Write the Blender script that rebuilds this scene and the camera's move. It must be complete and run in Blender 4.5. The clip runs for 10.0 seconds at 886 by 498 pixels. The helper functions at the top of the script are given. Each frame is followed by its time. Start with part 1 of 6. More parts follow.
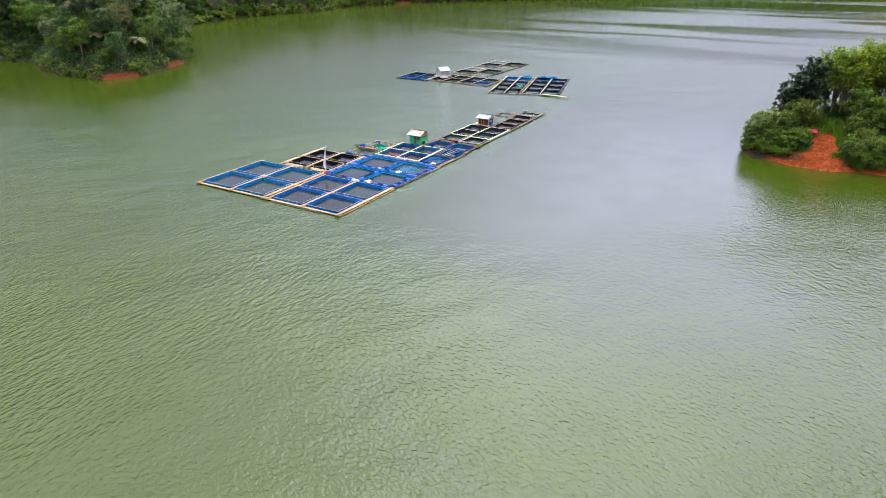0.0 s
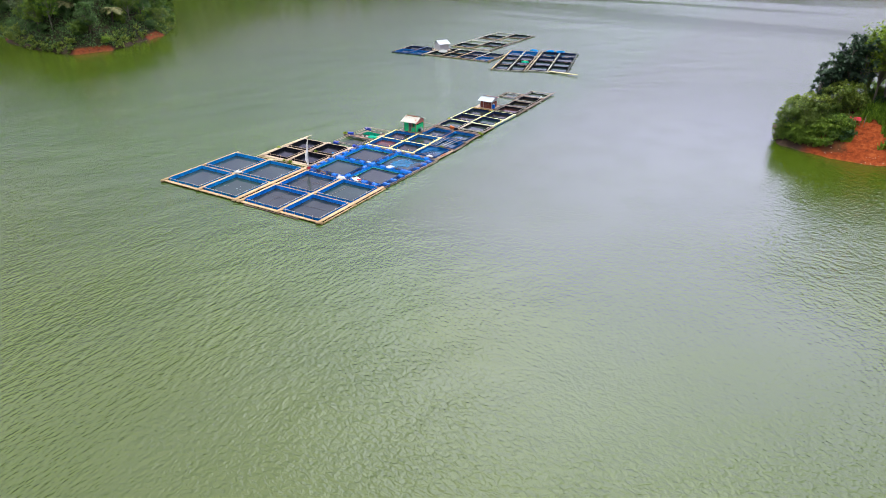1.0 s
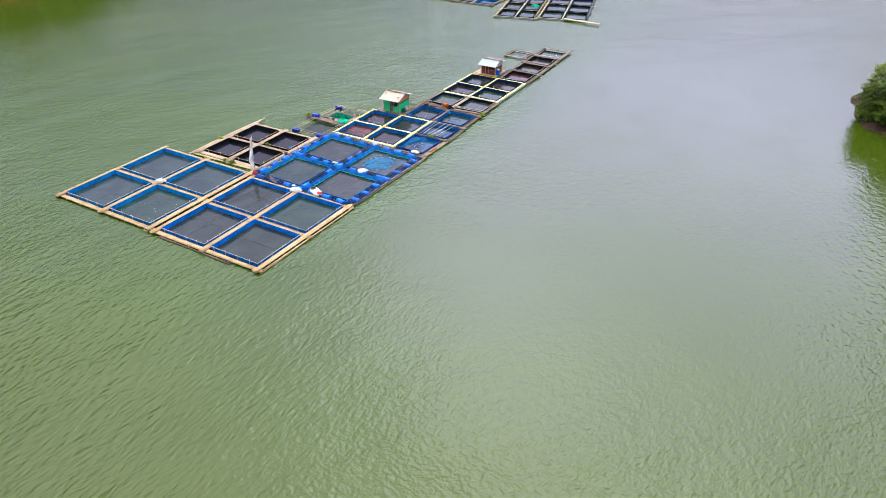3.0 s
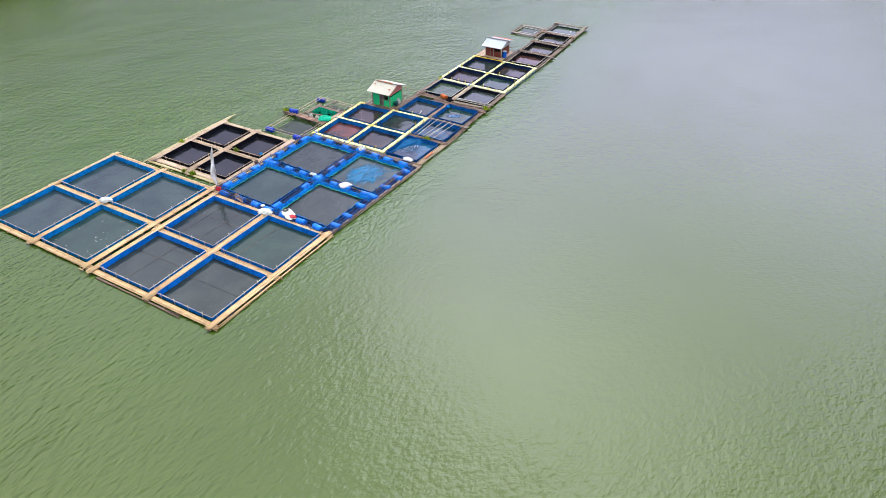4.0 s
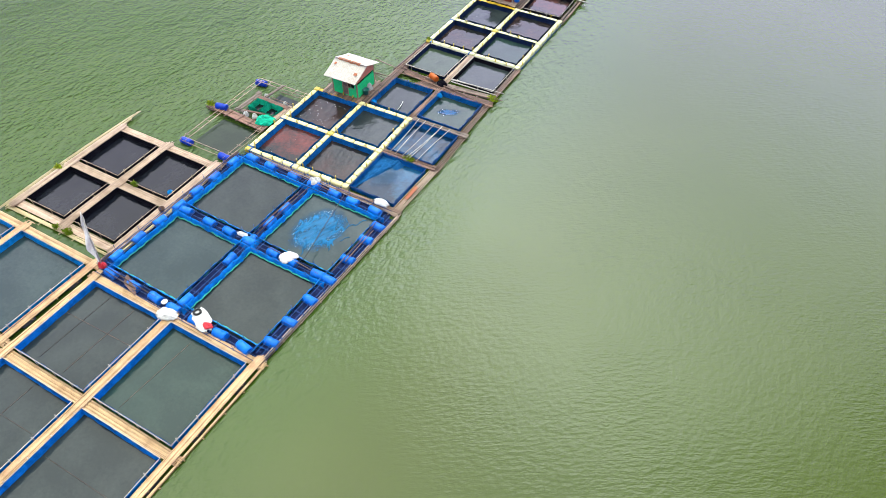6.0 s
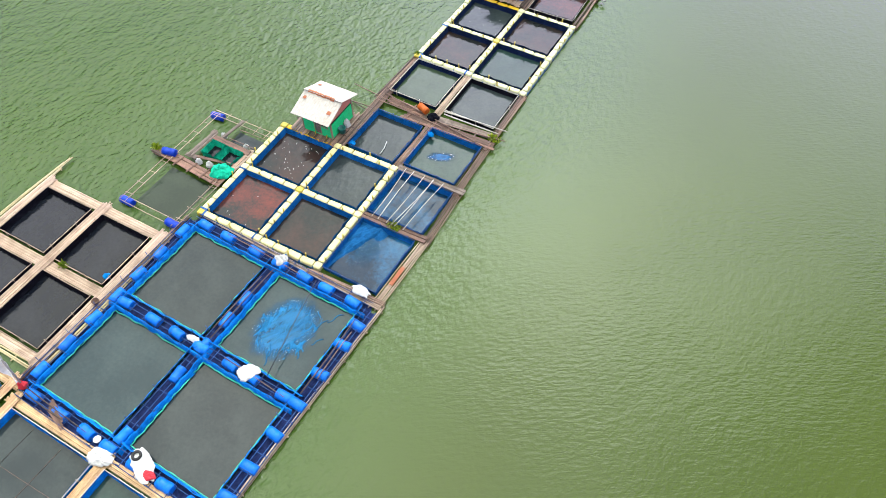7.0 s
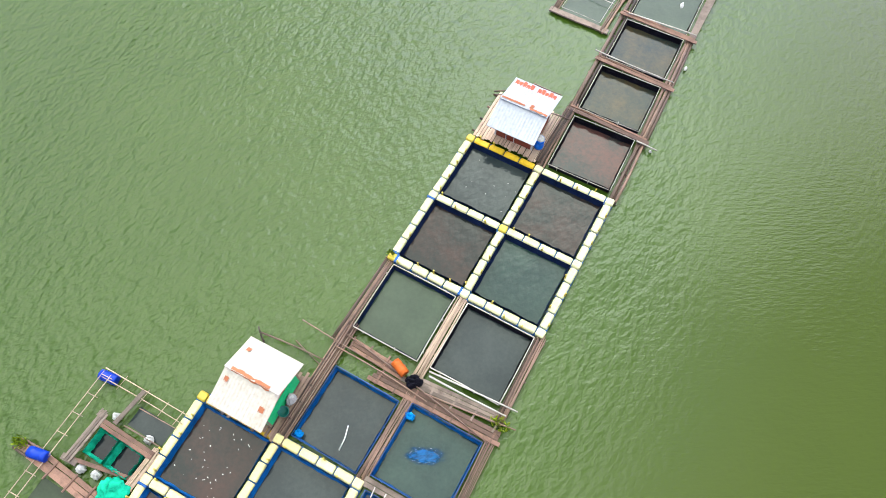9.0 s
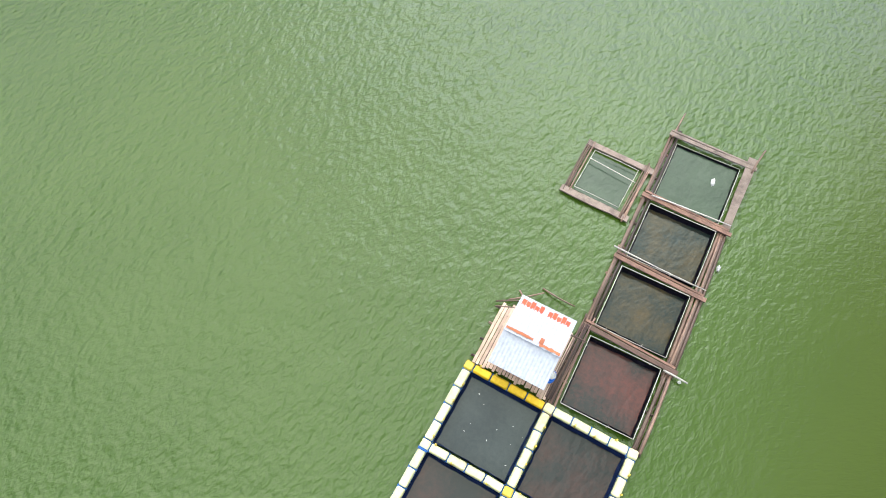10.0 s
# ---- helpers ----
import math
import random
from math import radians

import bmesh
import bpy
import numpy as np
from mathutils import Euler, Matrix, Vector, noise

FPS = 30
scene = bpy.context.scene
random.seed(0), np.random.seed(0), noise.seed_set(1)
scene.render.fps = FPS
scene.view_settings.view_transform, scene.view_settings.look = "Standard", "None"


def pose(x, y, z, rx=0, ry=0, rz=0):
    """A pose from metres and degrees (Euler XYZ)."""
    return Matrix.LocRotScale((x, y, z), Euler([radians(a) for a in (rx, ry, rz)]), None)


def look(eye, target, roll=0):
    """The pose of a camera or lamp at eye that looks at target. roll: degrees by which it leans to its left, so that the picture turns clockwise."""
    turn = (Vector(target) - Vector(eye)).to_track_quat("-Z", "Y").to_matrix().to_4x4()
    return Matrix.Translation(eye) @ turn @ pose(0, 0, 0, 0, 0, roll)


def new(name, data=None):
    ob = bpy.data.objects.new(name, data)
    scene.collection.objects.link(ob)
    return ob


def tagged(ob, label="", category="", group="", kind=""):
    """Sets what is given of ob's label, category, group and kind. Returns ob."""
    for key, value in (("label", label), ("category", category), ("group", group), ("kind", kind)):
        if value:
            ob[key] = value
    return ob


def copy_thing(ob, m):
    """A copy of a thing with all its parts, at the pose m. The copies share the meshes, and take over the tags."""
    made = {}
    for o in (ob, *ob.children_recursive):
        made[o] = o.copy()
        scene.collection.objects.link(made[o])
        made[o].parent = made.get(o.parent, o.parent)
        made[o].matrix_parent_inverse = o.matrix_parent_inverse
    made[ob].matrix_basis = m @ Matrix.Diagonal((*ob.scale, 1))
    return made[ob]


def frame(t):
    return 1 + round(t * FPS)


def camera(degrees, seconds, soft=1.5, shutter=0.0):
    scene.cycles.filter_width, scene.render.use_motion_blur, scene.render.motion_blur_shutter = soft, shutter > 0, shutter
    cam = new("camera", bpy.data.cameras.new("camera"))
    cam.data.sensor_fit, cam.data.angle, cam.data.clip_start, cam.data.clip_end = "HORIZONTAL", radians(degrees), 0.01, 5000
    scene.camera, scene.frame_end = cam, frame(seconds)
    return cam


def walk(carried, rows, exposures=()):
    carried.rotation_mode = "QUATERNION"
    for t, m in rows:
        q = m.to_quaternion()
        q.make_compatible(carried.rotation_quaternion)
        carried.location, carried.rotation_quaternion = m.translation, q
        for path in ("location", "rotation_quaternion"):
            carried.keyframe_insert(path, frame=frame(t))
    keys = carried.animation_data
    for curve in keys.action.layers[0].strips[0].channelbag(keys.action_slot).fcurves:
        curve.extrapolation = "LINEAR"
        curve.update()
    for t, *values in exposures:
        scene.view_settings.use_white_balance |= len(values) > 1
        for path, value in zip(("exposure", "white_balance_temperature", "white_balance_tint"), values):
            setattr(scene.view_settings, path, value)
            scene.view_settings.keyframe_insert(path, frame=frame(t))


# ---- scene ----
cam = camera(65.4, 10.0, 0.85)
PATH = [
    (0.0, (67.97, -117.22, 34.71), (49.29, -85.73, 18.60), 0.35),
    (0.5, (64.62, -111.29, 34.67), (46.16, -80.13, 17.67), 0.36),
    (1.0, (61.31, -105.26, 34.63), (43.03, -74.46, 16.83), 0.36),
    (1.5, (58.15, -99.23, 34.59), (40.06, -68.80, 15.96), 0.38),
    (2.0, (55.09, -93.48, 34.50), (37.23, -63.51, 14.93), 0.27),
    (2.5, (52.03, -87.75, 34.35), (34.42, -58.23, 13.89), 0.16),
    (2.7, (50.84, -85.46, 34.27), (33.35, -56.13, 13.43), 0.09),
    (3.8, (44.00, -72.52, 33.67), (27.10, -44.55, 10.59), -0.39),
    (4.0, (42.67, -70.19, 33.56), (25.89, -42.49, 10.08), -0.41),
    (4.5, (39.37, -64.45, 33.34), (23.00, -37.43, 8.80), -0.53),
    (5.0, (36.14, -58.77, 33.12), (20.46, -32.86, 7.00), -0.68),
    (5.5, (32.89, -53.07, 33.02), (18.01, -28.44, 5.23), -0.80),
    (5.7, (31.58, -50.79, 33.02), (17.04, -26.70, 4.59), -0.81),
    (6.8, (24.52, -38.34, 33.54), (12.04, -17.28, 1.90), -0.82),
    (7.0, (23.20, -36.02, 33.58), (11.13, -15.56, 1.39), -0.82),
    (7.5, (20.01, -30.25, 33.61), (8.91, -11.31, 0.18), -0.76),
    (8.0, (16.84, -24.46, 33.60), (6.69, -7.00, -0.92), -0.71),
    (8.5, (13.60, -18.58, 33.59), (4.32, -2.50, -1.84), -0.57),
    (9.0, (10.24, -12.47, 33.73), (1.53, 2.77, -2.21), -0.37),
    (9.5, (6.74, -6.12, 33.90), (-1.65, 8.77, -2.27), -0.16),
    (10.0, (3.30, 0.18, 34.02), (-4.85, 14.79, -2.31), 0.09),
]
walk(cam, [(t, look(e, g, r)) for t, e, g, r in PATH],
     [(0.0, 0.38), (4.5, 0.3), (7.0, 0.45), (9.0, 0.48), (10.0, 0.51)])

# ---- sky, sun ----
world = bpy.data.worlds.new("overcast_sky")
scene.world = world
world.use_nodes = True
wn, wl = world.node_tree.nodes, world.node_tree.links
wn.clear()
sky = wn.new("ShaderNodeTexSky")
sky.sky_type, sky.sun_disc = "NISHITA", False
sky.sun_elevation, sky.sun_rotation = radians(63), radians(-63)
sky.air_density, sky.dust_density = 1.0, 5.0
cloud = wn.new("ShaderNodeMix")
cloud.data_type = "RGBA"
cloud.inputs["Factor"].default_value = 0.8
wl.new(sky.outputs[0], cloud.inputs["A"])
back = wn.new("ShaderNodeBackground")
back.inputs["Strength"].default_value = 0.1
dome = wn.new("ShaderNodeSeparateXYZ")
wl.new(wn.new("ShaderNodeTexCoord").outputs["Generated"], dome.inputs[0])
lift = wn.new("ShaderNodeMapRange")  # an overcast sky is brightest overhead
lift.inputs["To Min"].default_value, lift.inputs["To Max"].default_value = 0.05, 1.62
wl.new(dome.outputs["Z"], lift.inputs["Value"])
cover = wn.new("ShaderNodeValToRGB")  # bluish cloud low down, whiter above
cover.color_ramp.elements.new(0.42)
cover.color_ramp.elements[0].color, cover.color_ramp.elements[1].color, cover.color_ramp.elements[2].color = (1.07, 1.0, 1.6, 1), (1.05, 1.0, 1.55, 1), (0.9, 1.0, 0.87, 1)
cover.color_ramp.elements[2].position = 0.78
wl.new(dome.outputs["Z"], cover.inputs[0])
glow = wn.new("ShaderNodeMix")
glow.data_type, glow.blend_type = "RGBA", "MULTIPLY"
glow.inputs["Factor"].default_value = 1.0
glow.inputs["B"].default_value = (15.8, 15.8, 15.8, 1)
wl.new(cover.outputs["Color"], glow.inputs["A"])
wl.new(glow.outputs["Result"], cloud.inputs["B"])
graded = wn.new("ShaderNodeMix")
graded.data_type, graded.blend_type = "RGBA", "MULTIPLY"
graded.inputs["Factor"].default_value = 1.0
wl.new(cloud.outputs["Result"], graded.inputs["A"])
wl.new(lift.outputs[0], graded.inputs["B"])
toward = wn.new("ShaderNodeVectorMath")  # thin cloud glows round the hidden sun
toward.operation = "DOT_PRODUCT"
wl.new(dome.inputs[0].links[0].from_socket, toward.inputs[0])
toward.inputs[1].default_value = Vector((-0.4, 0.2, 0.9)).normalized()
halo = wn.new("ShaderNodeMapRange")
halo.interpolation_type = "SMOOTHERSTEP"
halo.inputs["From Min"].default_value, halo.inputs["From Max"].default_value = 0.64, 1.0
halo.inputs["To Min"].default_value, halo.inputs["To Max"].default_value = 1.0, 2.0
wl.new(toward.outputs["Value"], halo.inputs["Value"])
lit = wn.new("ShaderNodeMix")
lit.data_type, lit.blend_type = "RGBA", "MULTIPLY"
lit.inputs["Factor"].default_value = 1.0
wl.new(graded.outputs["Result"], lit.inputs["A"])
wl.new(halo.outputs[0], lit.inputs["B"])
bright = wn.new("ShaderNodeVectorMath")  # a brighter reach of cloud half-way up in the north
bright.operation = "DOT_PRODUCT"
wl.new(dome.inputs[0].links[0].from_socket, bright.inputs[0])
bright.inputs[1].default_value = Vector((-0.11, 0.8, 0.59)).normalized()
reach = wn.new("ShaderNodeMapRange")
reach.interpolation_type = "SMOOTHERSTEP"
reach.inputs["From Min"].default_value, reach.inputs["From Max"].default_value = 0.83, 1.0
reach.inputs["To Min"].default_value, reach.inputs["To Max"].default_value = 1.0, 3.4
wl.new(bright.outputs["Value"], reach.inputs["Value"])
north = wn.new("ShaderNodeMix")
north.data_type, north.blend_type = "RGBA", "MULTIPLY"
north.inputs["Factor"].default_value = 1.0
wl.new(lit.outputs["Result"], north.inputs["A"])
wl.new(reach.outputs[0], north.inputs["B"])
side = wn.new("ShaderNodeVectorMath")  # the cloud is thinner low in the north-east
side.operation = "DOT_PRODUCT"
wl.new(dome.inputs[0].links[0].from_socket, side.inputs[0])
side.inputs[1].default_value = (0.4, 0.7, -0.5)
thin = wn.new("ShaderNodeMapRange")
thin.interpolation_type = "SMOOTHSTEP"
thin.inputs["From Min"].default_value, thin.inputs["From Max"].default_value = -0.5, 0.5
thin.inputs["To Min"].default_value, thin.inputs["To Max"].default_value = 0.84, 0.97
wl.new(side.outputs["Value"], thin.inputs["Value"])
final = wn.new("ShaderNodeMix")
final.data_type, final.blend_type = "RGBA", "MULTIPLY"
final.inputs["Factor"].default_value = 1.0
wl.new(north.outputs["Result"], final.inputs["A"])
wl.new(thin.outputs[0], final.inputs["B"])
wl.new(final.outputs["Result"], back.inputs["Color"])
wl.new(back.outputs[0], wn.new("ShaderNodeOutputWorld").inputs["Surface"])

sun = new("sun", bpy.data.lights.new("sun", "SUN"))
sun.data.energy, sun.data.angle, sun.data.color = 0.5, radians(60), (1.0, 0.98, 0.96)
sun.matrix_world = look((-40, 20, 90), (0, 0, 0))


# ---- materials ----
def nodes_of(name):
    m = bpy.data.materials.new(name)
    m.use_nodes = True
    n, l = m.node_tree.nodes, m.node_tree.links
    return m, n, l, n["Principled BSDF"]


def ramp(n, l, source, stops):
    r = n.new("ShaderNodeValToRGB")
    e = r.color_ramp.elements
    while len(e) < len(stops):
        e.new(0.5)
    for k, (p, c) in zip(e, stops):
        k.position, k.color = p, (*c, 1)
    l.new(source, r.inputs[0])
    return r.outputs["Color"]


def mixed(n, l, kind, fac, a, b):
    m = n.new("ShaderNodeMix")
    m.data_type, m.blend_type = "RGBA", kind
    for key, v in (("Factor", fac), ("A", a), ("B", b)):
        s = m.inputs[key]
        if isinstance(v, (int, float)):
            s.default_value = v
        elif isinstance(v, tuple):
            s.default_value = (*v, 1)
        else:
            l.new(v, s)
    return m.outputs["Result"]


def noise_of(n, l, vec, scale, detail=4.0, rough=0.55, distort=0.0):
    t = n.new("ShaderNodeTexNoise")
    t.inputs["Scale"].default_value, t.inputs["Detail"].default_value = scale, detail
    t.inputs["Roughness"].default_value, t.inputs["Distortion"].default_value = rough, distort
    if vec:
        l.new(vec, t.inputs["Vector"])
    return t.outputs["Fac"]


def stretched(n, l, vec, scale, turn=0.0):
    """Coordinates turned by some degrees, then scaled, so that a pattern lies slantwise."""
    t = n.new("ShaderNodeMapping")
    t.inputs["Rotation"].default_value = (0, 0, radians(turn))
    l.new(vec, t.inputs["Vector"])
    m = n.new("ShaderNodeMapping")
    m.inputs["Scale"].default_value = scale
    l.new(t.outputs[0], m.inputs["Vector"])
    return m.outputs[0]


def plain(name, color, rough=0.6, dirt=(0.5, 0.45, 0.35), amount=0.35, grain=9.0, bump=0.3, metal=0.0, vary=0.25, piece="island", spec=0.5):
    """A weathered surface: base colour, a tone of its own for each piece, stains at one scale and grain at another."""
    m, n, l, p = nodes_of(name)
    geo = n.new("ShaderNodeNewGeometry")
    pos = geo.outputs["Position"]
    rnd = n.new("ShaderNodeObjectInfo").outputs["Random"]
    if piece == "island":
        both = n.new("ShaderNodeMath")
        both.operation = "ADD"
        l.new(rnd, both.inputs[0])
        l.new(geo.outputs["Random Per Island"], both.inputs[1])
        part_of = n.new("ShaderNodeMath")
        part_of.operation = "FRACT"
        l.new(both.outputs[0], part_of.inputs[0])
        rnd = part_of.outputs[0]
    dark = tuple(c * (1 - vary) for c in color)
    light = tuple(min(1.0, c * (1 + vary)) for c in color)
    base = mixed(n, l, "MIX", rnd, dark, light)
    stain = ramp(n, l, noise_of(n, l, pos, grain * 0.12, 5, 0.65), [(0.45, (0, 0, 0)), (0.72, (1, 1, 1))])
    scaled = n.new("ShaderNodeMath")
    scaled.operation = "MULTIPLY"
    scaled.inputs[1].default_value = amount
    l.new(stain, scaled.inputs[0])
    col = mixed(n, l, "MIX", scaled.outputs[0], base, tuple(c * d for c, d in zip(color, dirt)))
    fine = noise_of(n, l, pos, grain, 6, 0.6)
    tone = ramp(n, l, fine, [(0.25, (0.78, 0.78, 0.78)), (0.75, (1.1, 1.1, 1.1))])
    l.new(mixed(n, l, "MULTIPLY", 1.0, col, tone), p.inputs["Base Color"])
    p.inputs["Roughness"].default_value, p.inputs["Metallic"].default_value = rough, metal
    p.inputs["Specular IOR Level"].default_value = spec
    b = n.new("ShaderNodeBump")
    b.inputs["Strength"].default_value, b.inputs["Distance"].default_value = bump, 0.03
    l.new(fine, b.inputs["Height"])
    l.new(b.outputs[0], p.inputs["Normal"])
    return m


def span(n, l, value, a, b, low, high):
    """A smooth passage from low to high while value goes from a to b."""
    k = n.new("ShaderNodeMapRange")
    k.interpolation_type = "SMOOTHSTEP"
    for key, v in (("From Min", a), ("From Max", b), ("To Min", low), ("To Max", high)):
        k.inputs[key].default_value = v
    l.new(value, k.inputs["Value"])
    return k.outputs[0]


def maths(n, l, kind, a, b, c=None):
    m = n.new("ShaderNodeMath")
    m.operation = kind
    for s, v in zip(m.inputs, (a, b, c)):
        if isinstance(v, (int, float)):
            s.default_value = v
        elif v is not None:
            l.new(v, s)
    return m.outputs[0]


def ripples(n, l, p, strength):
    """Wind ripples from the west in three sizes, their crests nearly along y; strength is a number or a socket."""
    pos = n.new("ShaderNodeNewGeometry").outputs["Position"]
    a = noise_of(n, l, stretched(n, l, pos, (4.0, 2.4, 1), 12), 1.0, 2.0, 0.5, 0.2)
    b = noise_of(n, l, stretched(n, l, pos, (1.8, 1.15, 1), -14), 1.0, 1, 0.45, 0.15)
    c = noise_of(n, l, stretched(n, l, pos, (0.16, 0.1, 1), 25), 1.0, 2, 0.5)
    h = maths(n, l, "MULTIPLY_ADD", b, 1.1, a)
    # longer crests where the wind has a free run in the south
    d = noise_of(n, l, stretched(n, l, pos, (3.6, 1.35, 1), 2), 1.0, 1.8, 0.5, 0.25)
    e = noise_of(n, l, stretched(n, l, pos, (1.7, 0.7, 1), -9), 1.0, 1, 0.45, 0.2)
    where = n.new("ShaderNodeSeparateXYZ")
    l.new(pos, where.inputs[0])
    run = span(n, l, where.outputs["Y"], -75, -25, 1.0, 0.0)
    # a second, weaker wind off the eastern shore
    cross = maths(n, l, "MULTIPLY", noise_of(n, l, stretched(n, l, pos, (2.7, 1.7, 1), 100), 1.0, 2.0, 0.5, 0.3), 0.95)
    east = span(n, l, maths(n, l, "MULTIPLY_ADD", c, 30.0, where.outputs["X"]), 20, 55, 0.0, 0.9)
    long = mixed(n, l, "MIX", east, maths(n, l, "MULTIPLY_ADD", e, 1.0, d), cross)
    h = maths(n, l, "ADD", maths(n, l, "MULTIPLY", maths(n, l, "MULTIPLY", long, run), 0.95), maths(n, l, "MULTIPLY", maths(n, l, "MULTIPLY", h, 0.78), maths(n, l, "SUBTRACT", 1.0, run)))
    h = maths(n, l, "MULTIPLY_ADD", c, 2.0, h)
    fine = noise_of(n, l, stretched(n, l, pos, (9.5, 4.2, 1), 20), 1.0, 2, 0.5, 0.2)
    h = maths(n, l, "MULTIPLY_ADD", fine, 0.08, h)
    bump = n.new("ShaderNodeBump")
    bump.inputs["Distance"].default_value = WAVE_HEIGHT
    if isinstance(strength, (int, float)):
        bump.inputs["Strength"].default_value = strength
    else:
        l.new(strength, bump.inputs["Strength"])
    l.new(h, bump.inputs["Height"])
    l.new(bump.outputs[0], p.inputs["Normal"])
    return pos


def lake_water():
    """Open water: gusts make lanes of stronger and weaker ripples, and the rafts shelter the water east of them."""
    m, n, l, p = nodes_of("lake_water")
    pos = n.new("ShaderNodeNewGeometry").outputs["Position"]
    xyz = n.new("ShaderNodeSeparateXYZ")
    l.new(pos, xyz.inputs[0])
    lanes = noise_of(n, l, stretched(n, l, pos, (0.004, 0.02, 1), -6), 1.0, 3, 0.5, 0.5)
    gusts = noise_of(n, l, stretched(n, l, pos, (0.05, 0.03, 1), 20), 1.0, 3, 0.5, 0.3)
    far = span(n, l, xyz.outputs["Y"], 60, 150, 0.0, 1.0)
    calm = maths(n, l, "MULTIPLY", span(n, l, lanes, 0.47, 0.58, 0.0, 0.95), far)
    wide = maths(n, l, "MULTIPLY_ADD", gusts, 24.0, xyz.outputs["X"])
    lee = maths(n, l, "MULTIPLY", span(n, l, wide, 18, 28, 0, 1), span(n, l, wide, 50, 90, 1, 0))
    lee = maths(n, l, "MULTIPLY", lee, span(n, l, xyz.outputs["Y"], -62, -34, 0, 1))
    lee = maths(n, l, "MULTIPLY", lee, span(n, l, xyz.outputs["Y"], 5, 55, 0.87, 0.2))
    still = maths(n, l, "MAXIMUM", calm, lee)
    wind = maths(n, l, "MULTIPLY", maths(n, l, "SUBTRACT", 1.0, still), span(n, l, gusts, 0.3, 0.7, 0.68, 1.0))
    shelter = span(n, l, maths(n, l, "MULTIPLY_ADD", gusts, 40.0, xyz.outputs["X"]), -95, 2, 0.22, 1.0)
    shelter = maths(n, l, "MAXIMUM", shelter, span(n, l, xyz.outputs["Y"], -60, -25, 1.0, 0.0))
    wind = maths(n, l, "MULTIPLY", maths(n, l, "MULTIPLY", wind, shelter), span(n, l, xyz.outputs["Y"], -25, 18, 1.0, 0.62))
    ripples(n, l, p, wind)
    # fine cat's-paws that only the sheltered water shows
    paws = n.new("ShaderNodeBump")
    paws.inputs["Distance"].default_value = 0.1
    l.new(noise_of(n, l, stretched(n, l, pos, (1.7, 5.5, 1), -31), 1.0, 2, 0.5, 0.2), paws.inputs["Height"])
    l.new(maths(n, l, "MULTIPLY", lee, span(n, l, noise_of(n, l, pos, 0.12, 2, 0.5), 0.35, 0.65, 0.06, 0.28)), paws.inputs["Strength"])
    l.new(p.inputs["Normal"].links[0].from_socket, paws.inputs["Normal"])
    l.new(paws.outputs[0], p.inputs["Normal"])
    murk = noise_of(n, l, pos, 0.035, 4, 0.6)
    silt = maths(n, l, "MAXIMUM", span(n, l, xyz.outputs["X"], -120, -25, 1.0, 0.0), span(n, l, xyz.outputs["Y"], -80, -30, 1.0, 0.0))
    silt = maths(n, l, "MAXIMUM", silt, span(n, l, xyz.outputs["X"], 14, 40, 0.0, 1.0))
    body = ramp(n, l, murk, [(0.3, WATER_DEEP), (0.7, WATER_PALE)])
    body = mixed(n, l, "MIX", silt, body, ramp(n, l, murk, [(0.3, (0.032, 0.05, 0.004)), (0.7, (0.042, 0.06, 0.006))]))
    # a darker green body colour on the open side of the rafts
    deep = maths(n, l, "MULTIPLY", span(n, l, maths(n, l, "MULTIPLY_ADD", gusts, 10.0, xyz.outputs["X"]), 12, 26, 0.0, 1.0), span(n, l, xyz.outputs["Y"], -62, -36, 0.0, 1.0))
    deep = maths(n, l, "MULTIPLY", deep, span(n, l, xyz.outputs["X"], 42, 62, 1.0, 0.0))
    l.new(mixed(n, l, "MIX", deep, body, ramp(n, l, murk, [(0.3, (0.027, 0.045, 0.002)), (0.7, (0.035, 0.053, 0.0035))])), p.inputs["Base Color"])
    # far off the ripples are too small to see singly and only spread the reflection
    blur = maths(n, l, "MULTIPLY", span(n, l, xyz.outputs["Y"], 0, 110, 0.0, 0.13), maths(n, l, "SUBTRACT", 1.0, calm))
    l.new(maths(n, l, "ADD", maths(n, l, "MULTIPLY", blur, shelter), 0.1), p.inputs["Roughness"])
    p.inputs["IOR"].default_value = 1.333
    return m


def cage_water(name, low, high):
    """Still, dark water over a net; a mottled tint drifts through it."""
    m, n, l, p = nodes_of(name)
    pos = ripples(n, l, p, 0.13)
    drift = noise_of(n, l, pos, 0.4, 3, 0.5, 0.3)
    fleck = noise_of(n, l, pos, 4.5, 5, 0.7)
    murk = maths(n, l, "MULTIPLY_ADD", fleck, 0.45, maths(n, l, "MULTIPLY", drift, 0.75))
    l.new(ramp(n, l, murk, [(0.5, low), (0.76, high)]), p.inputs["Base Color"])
    p.inputs["Roughness"].default_value, p.inputs["IOR"].default_value = 0.08, 1.333
    p.inputs["Specular IOR Level"].default_value = 0.36  # kept low to imitate the dark reflection of the net walls
    return m


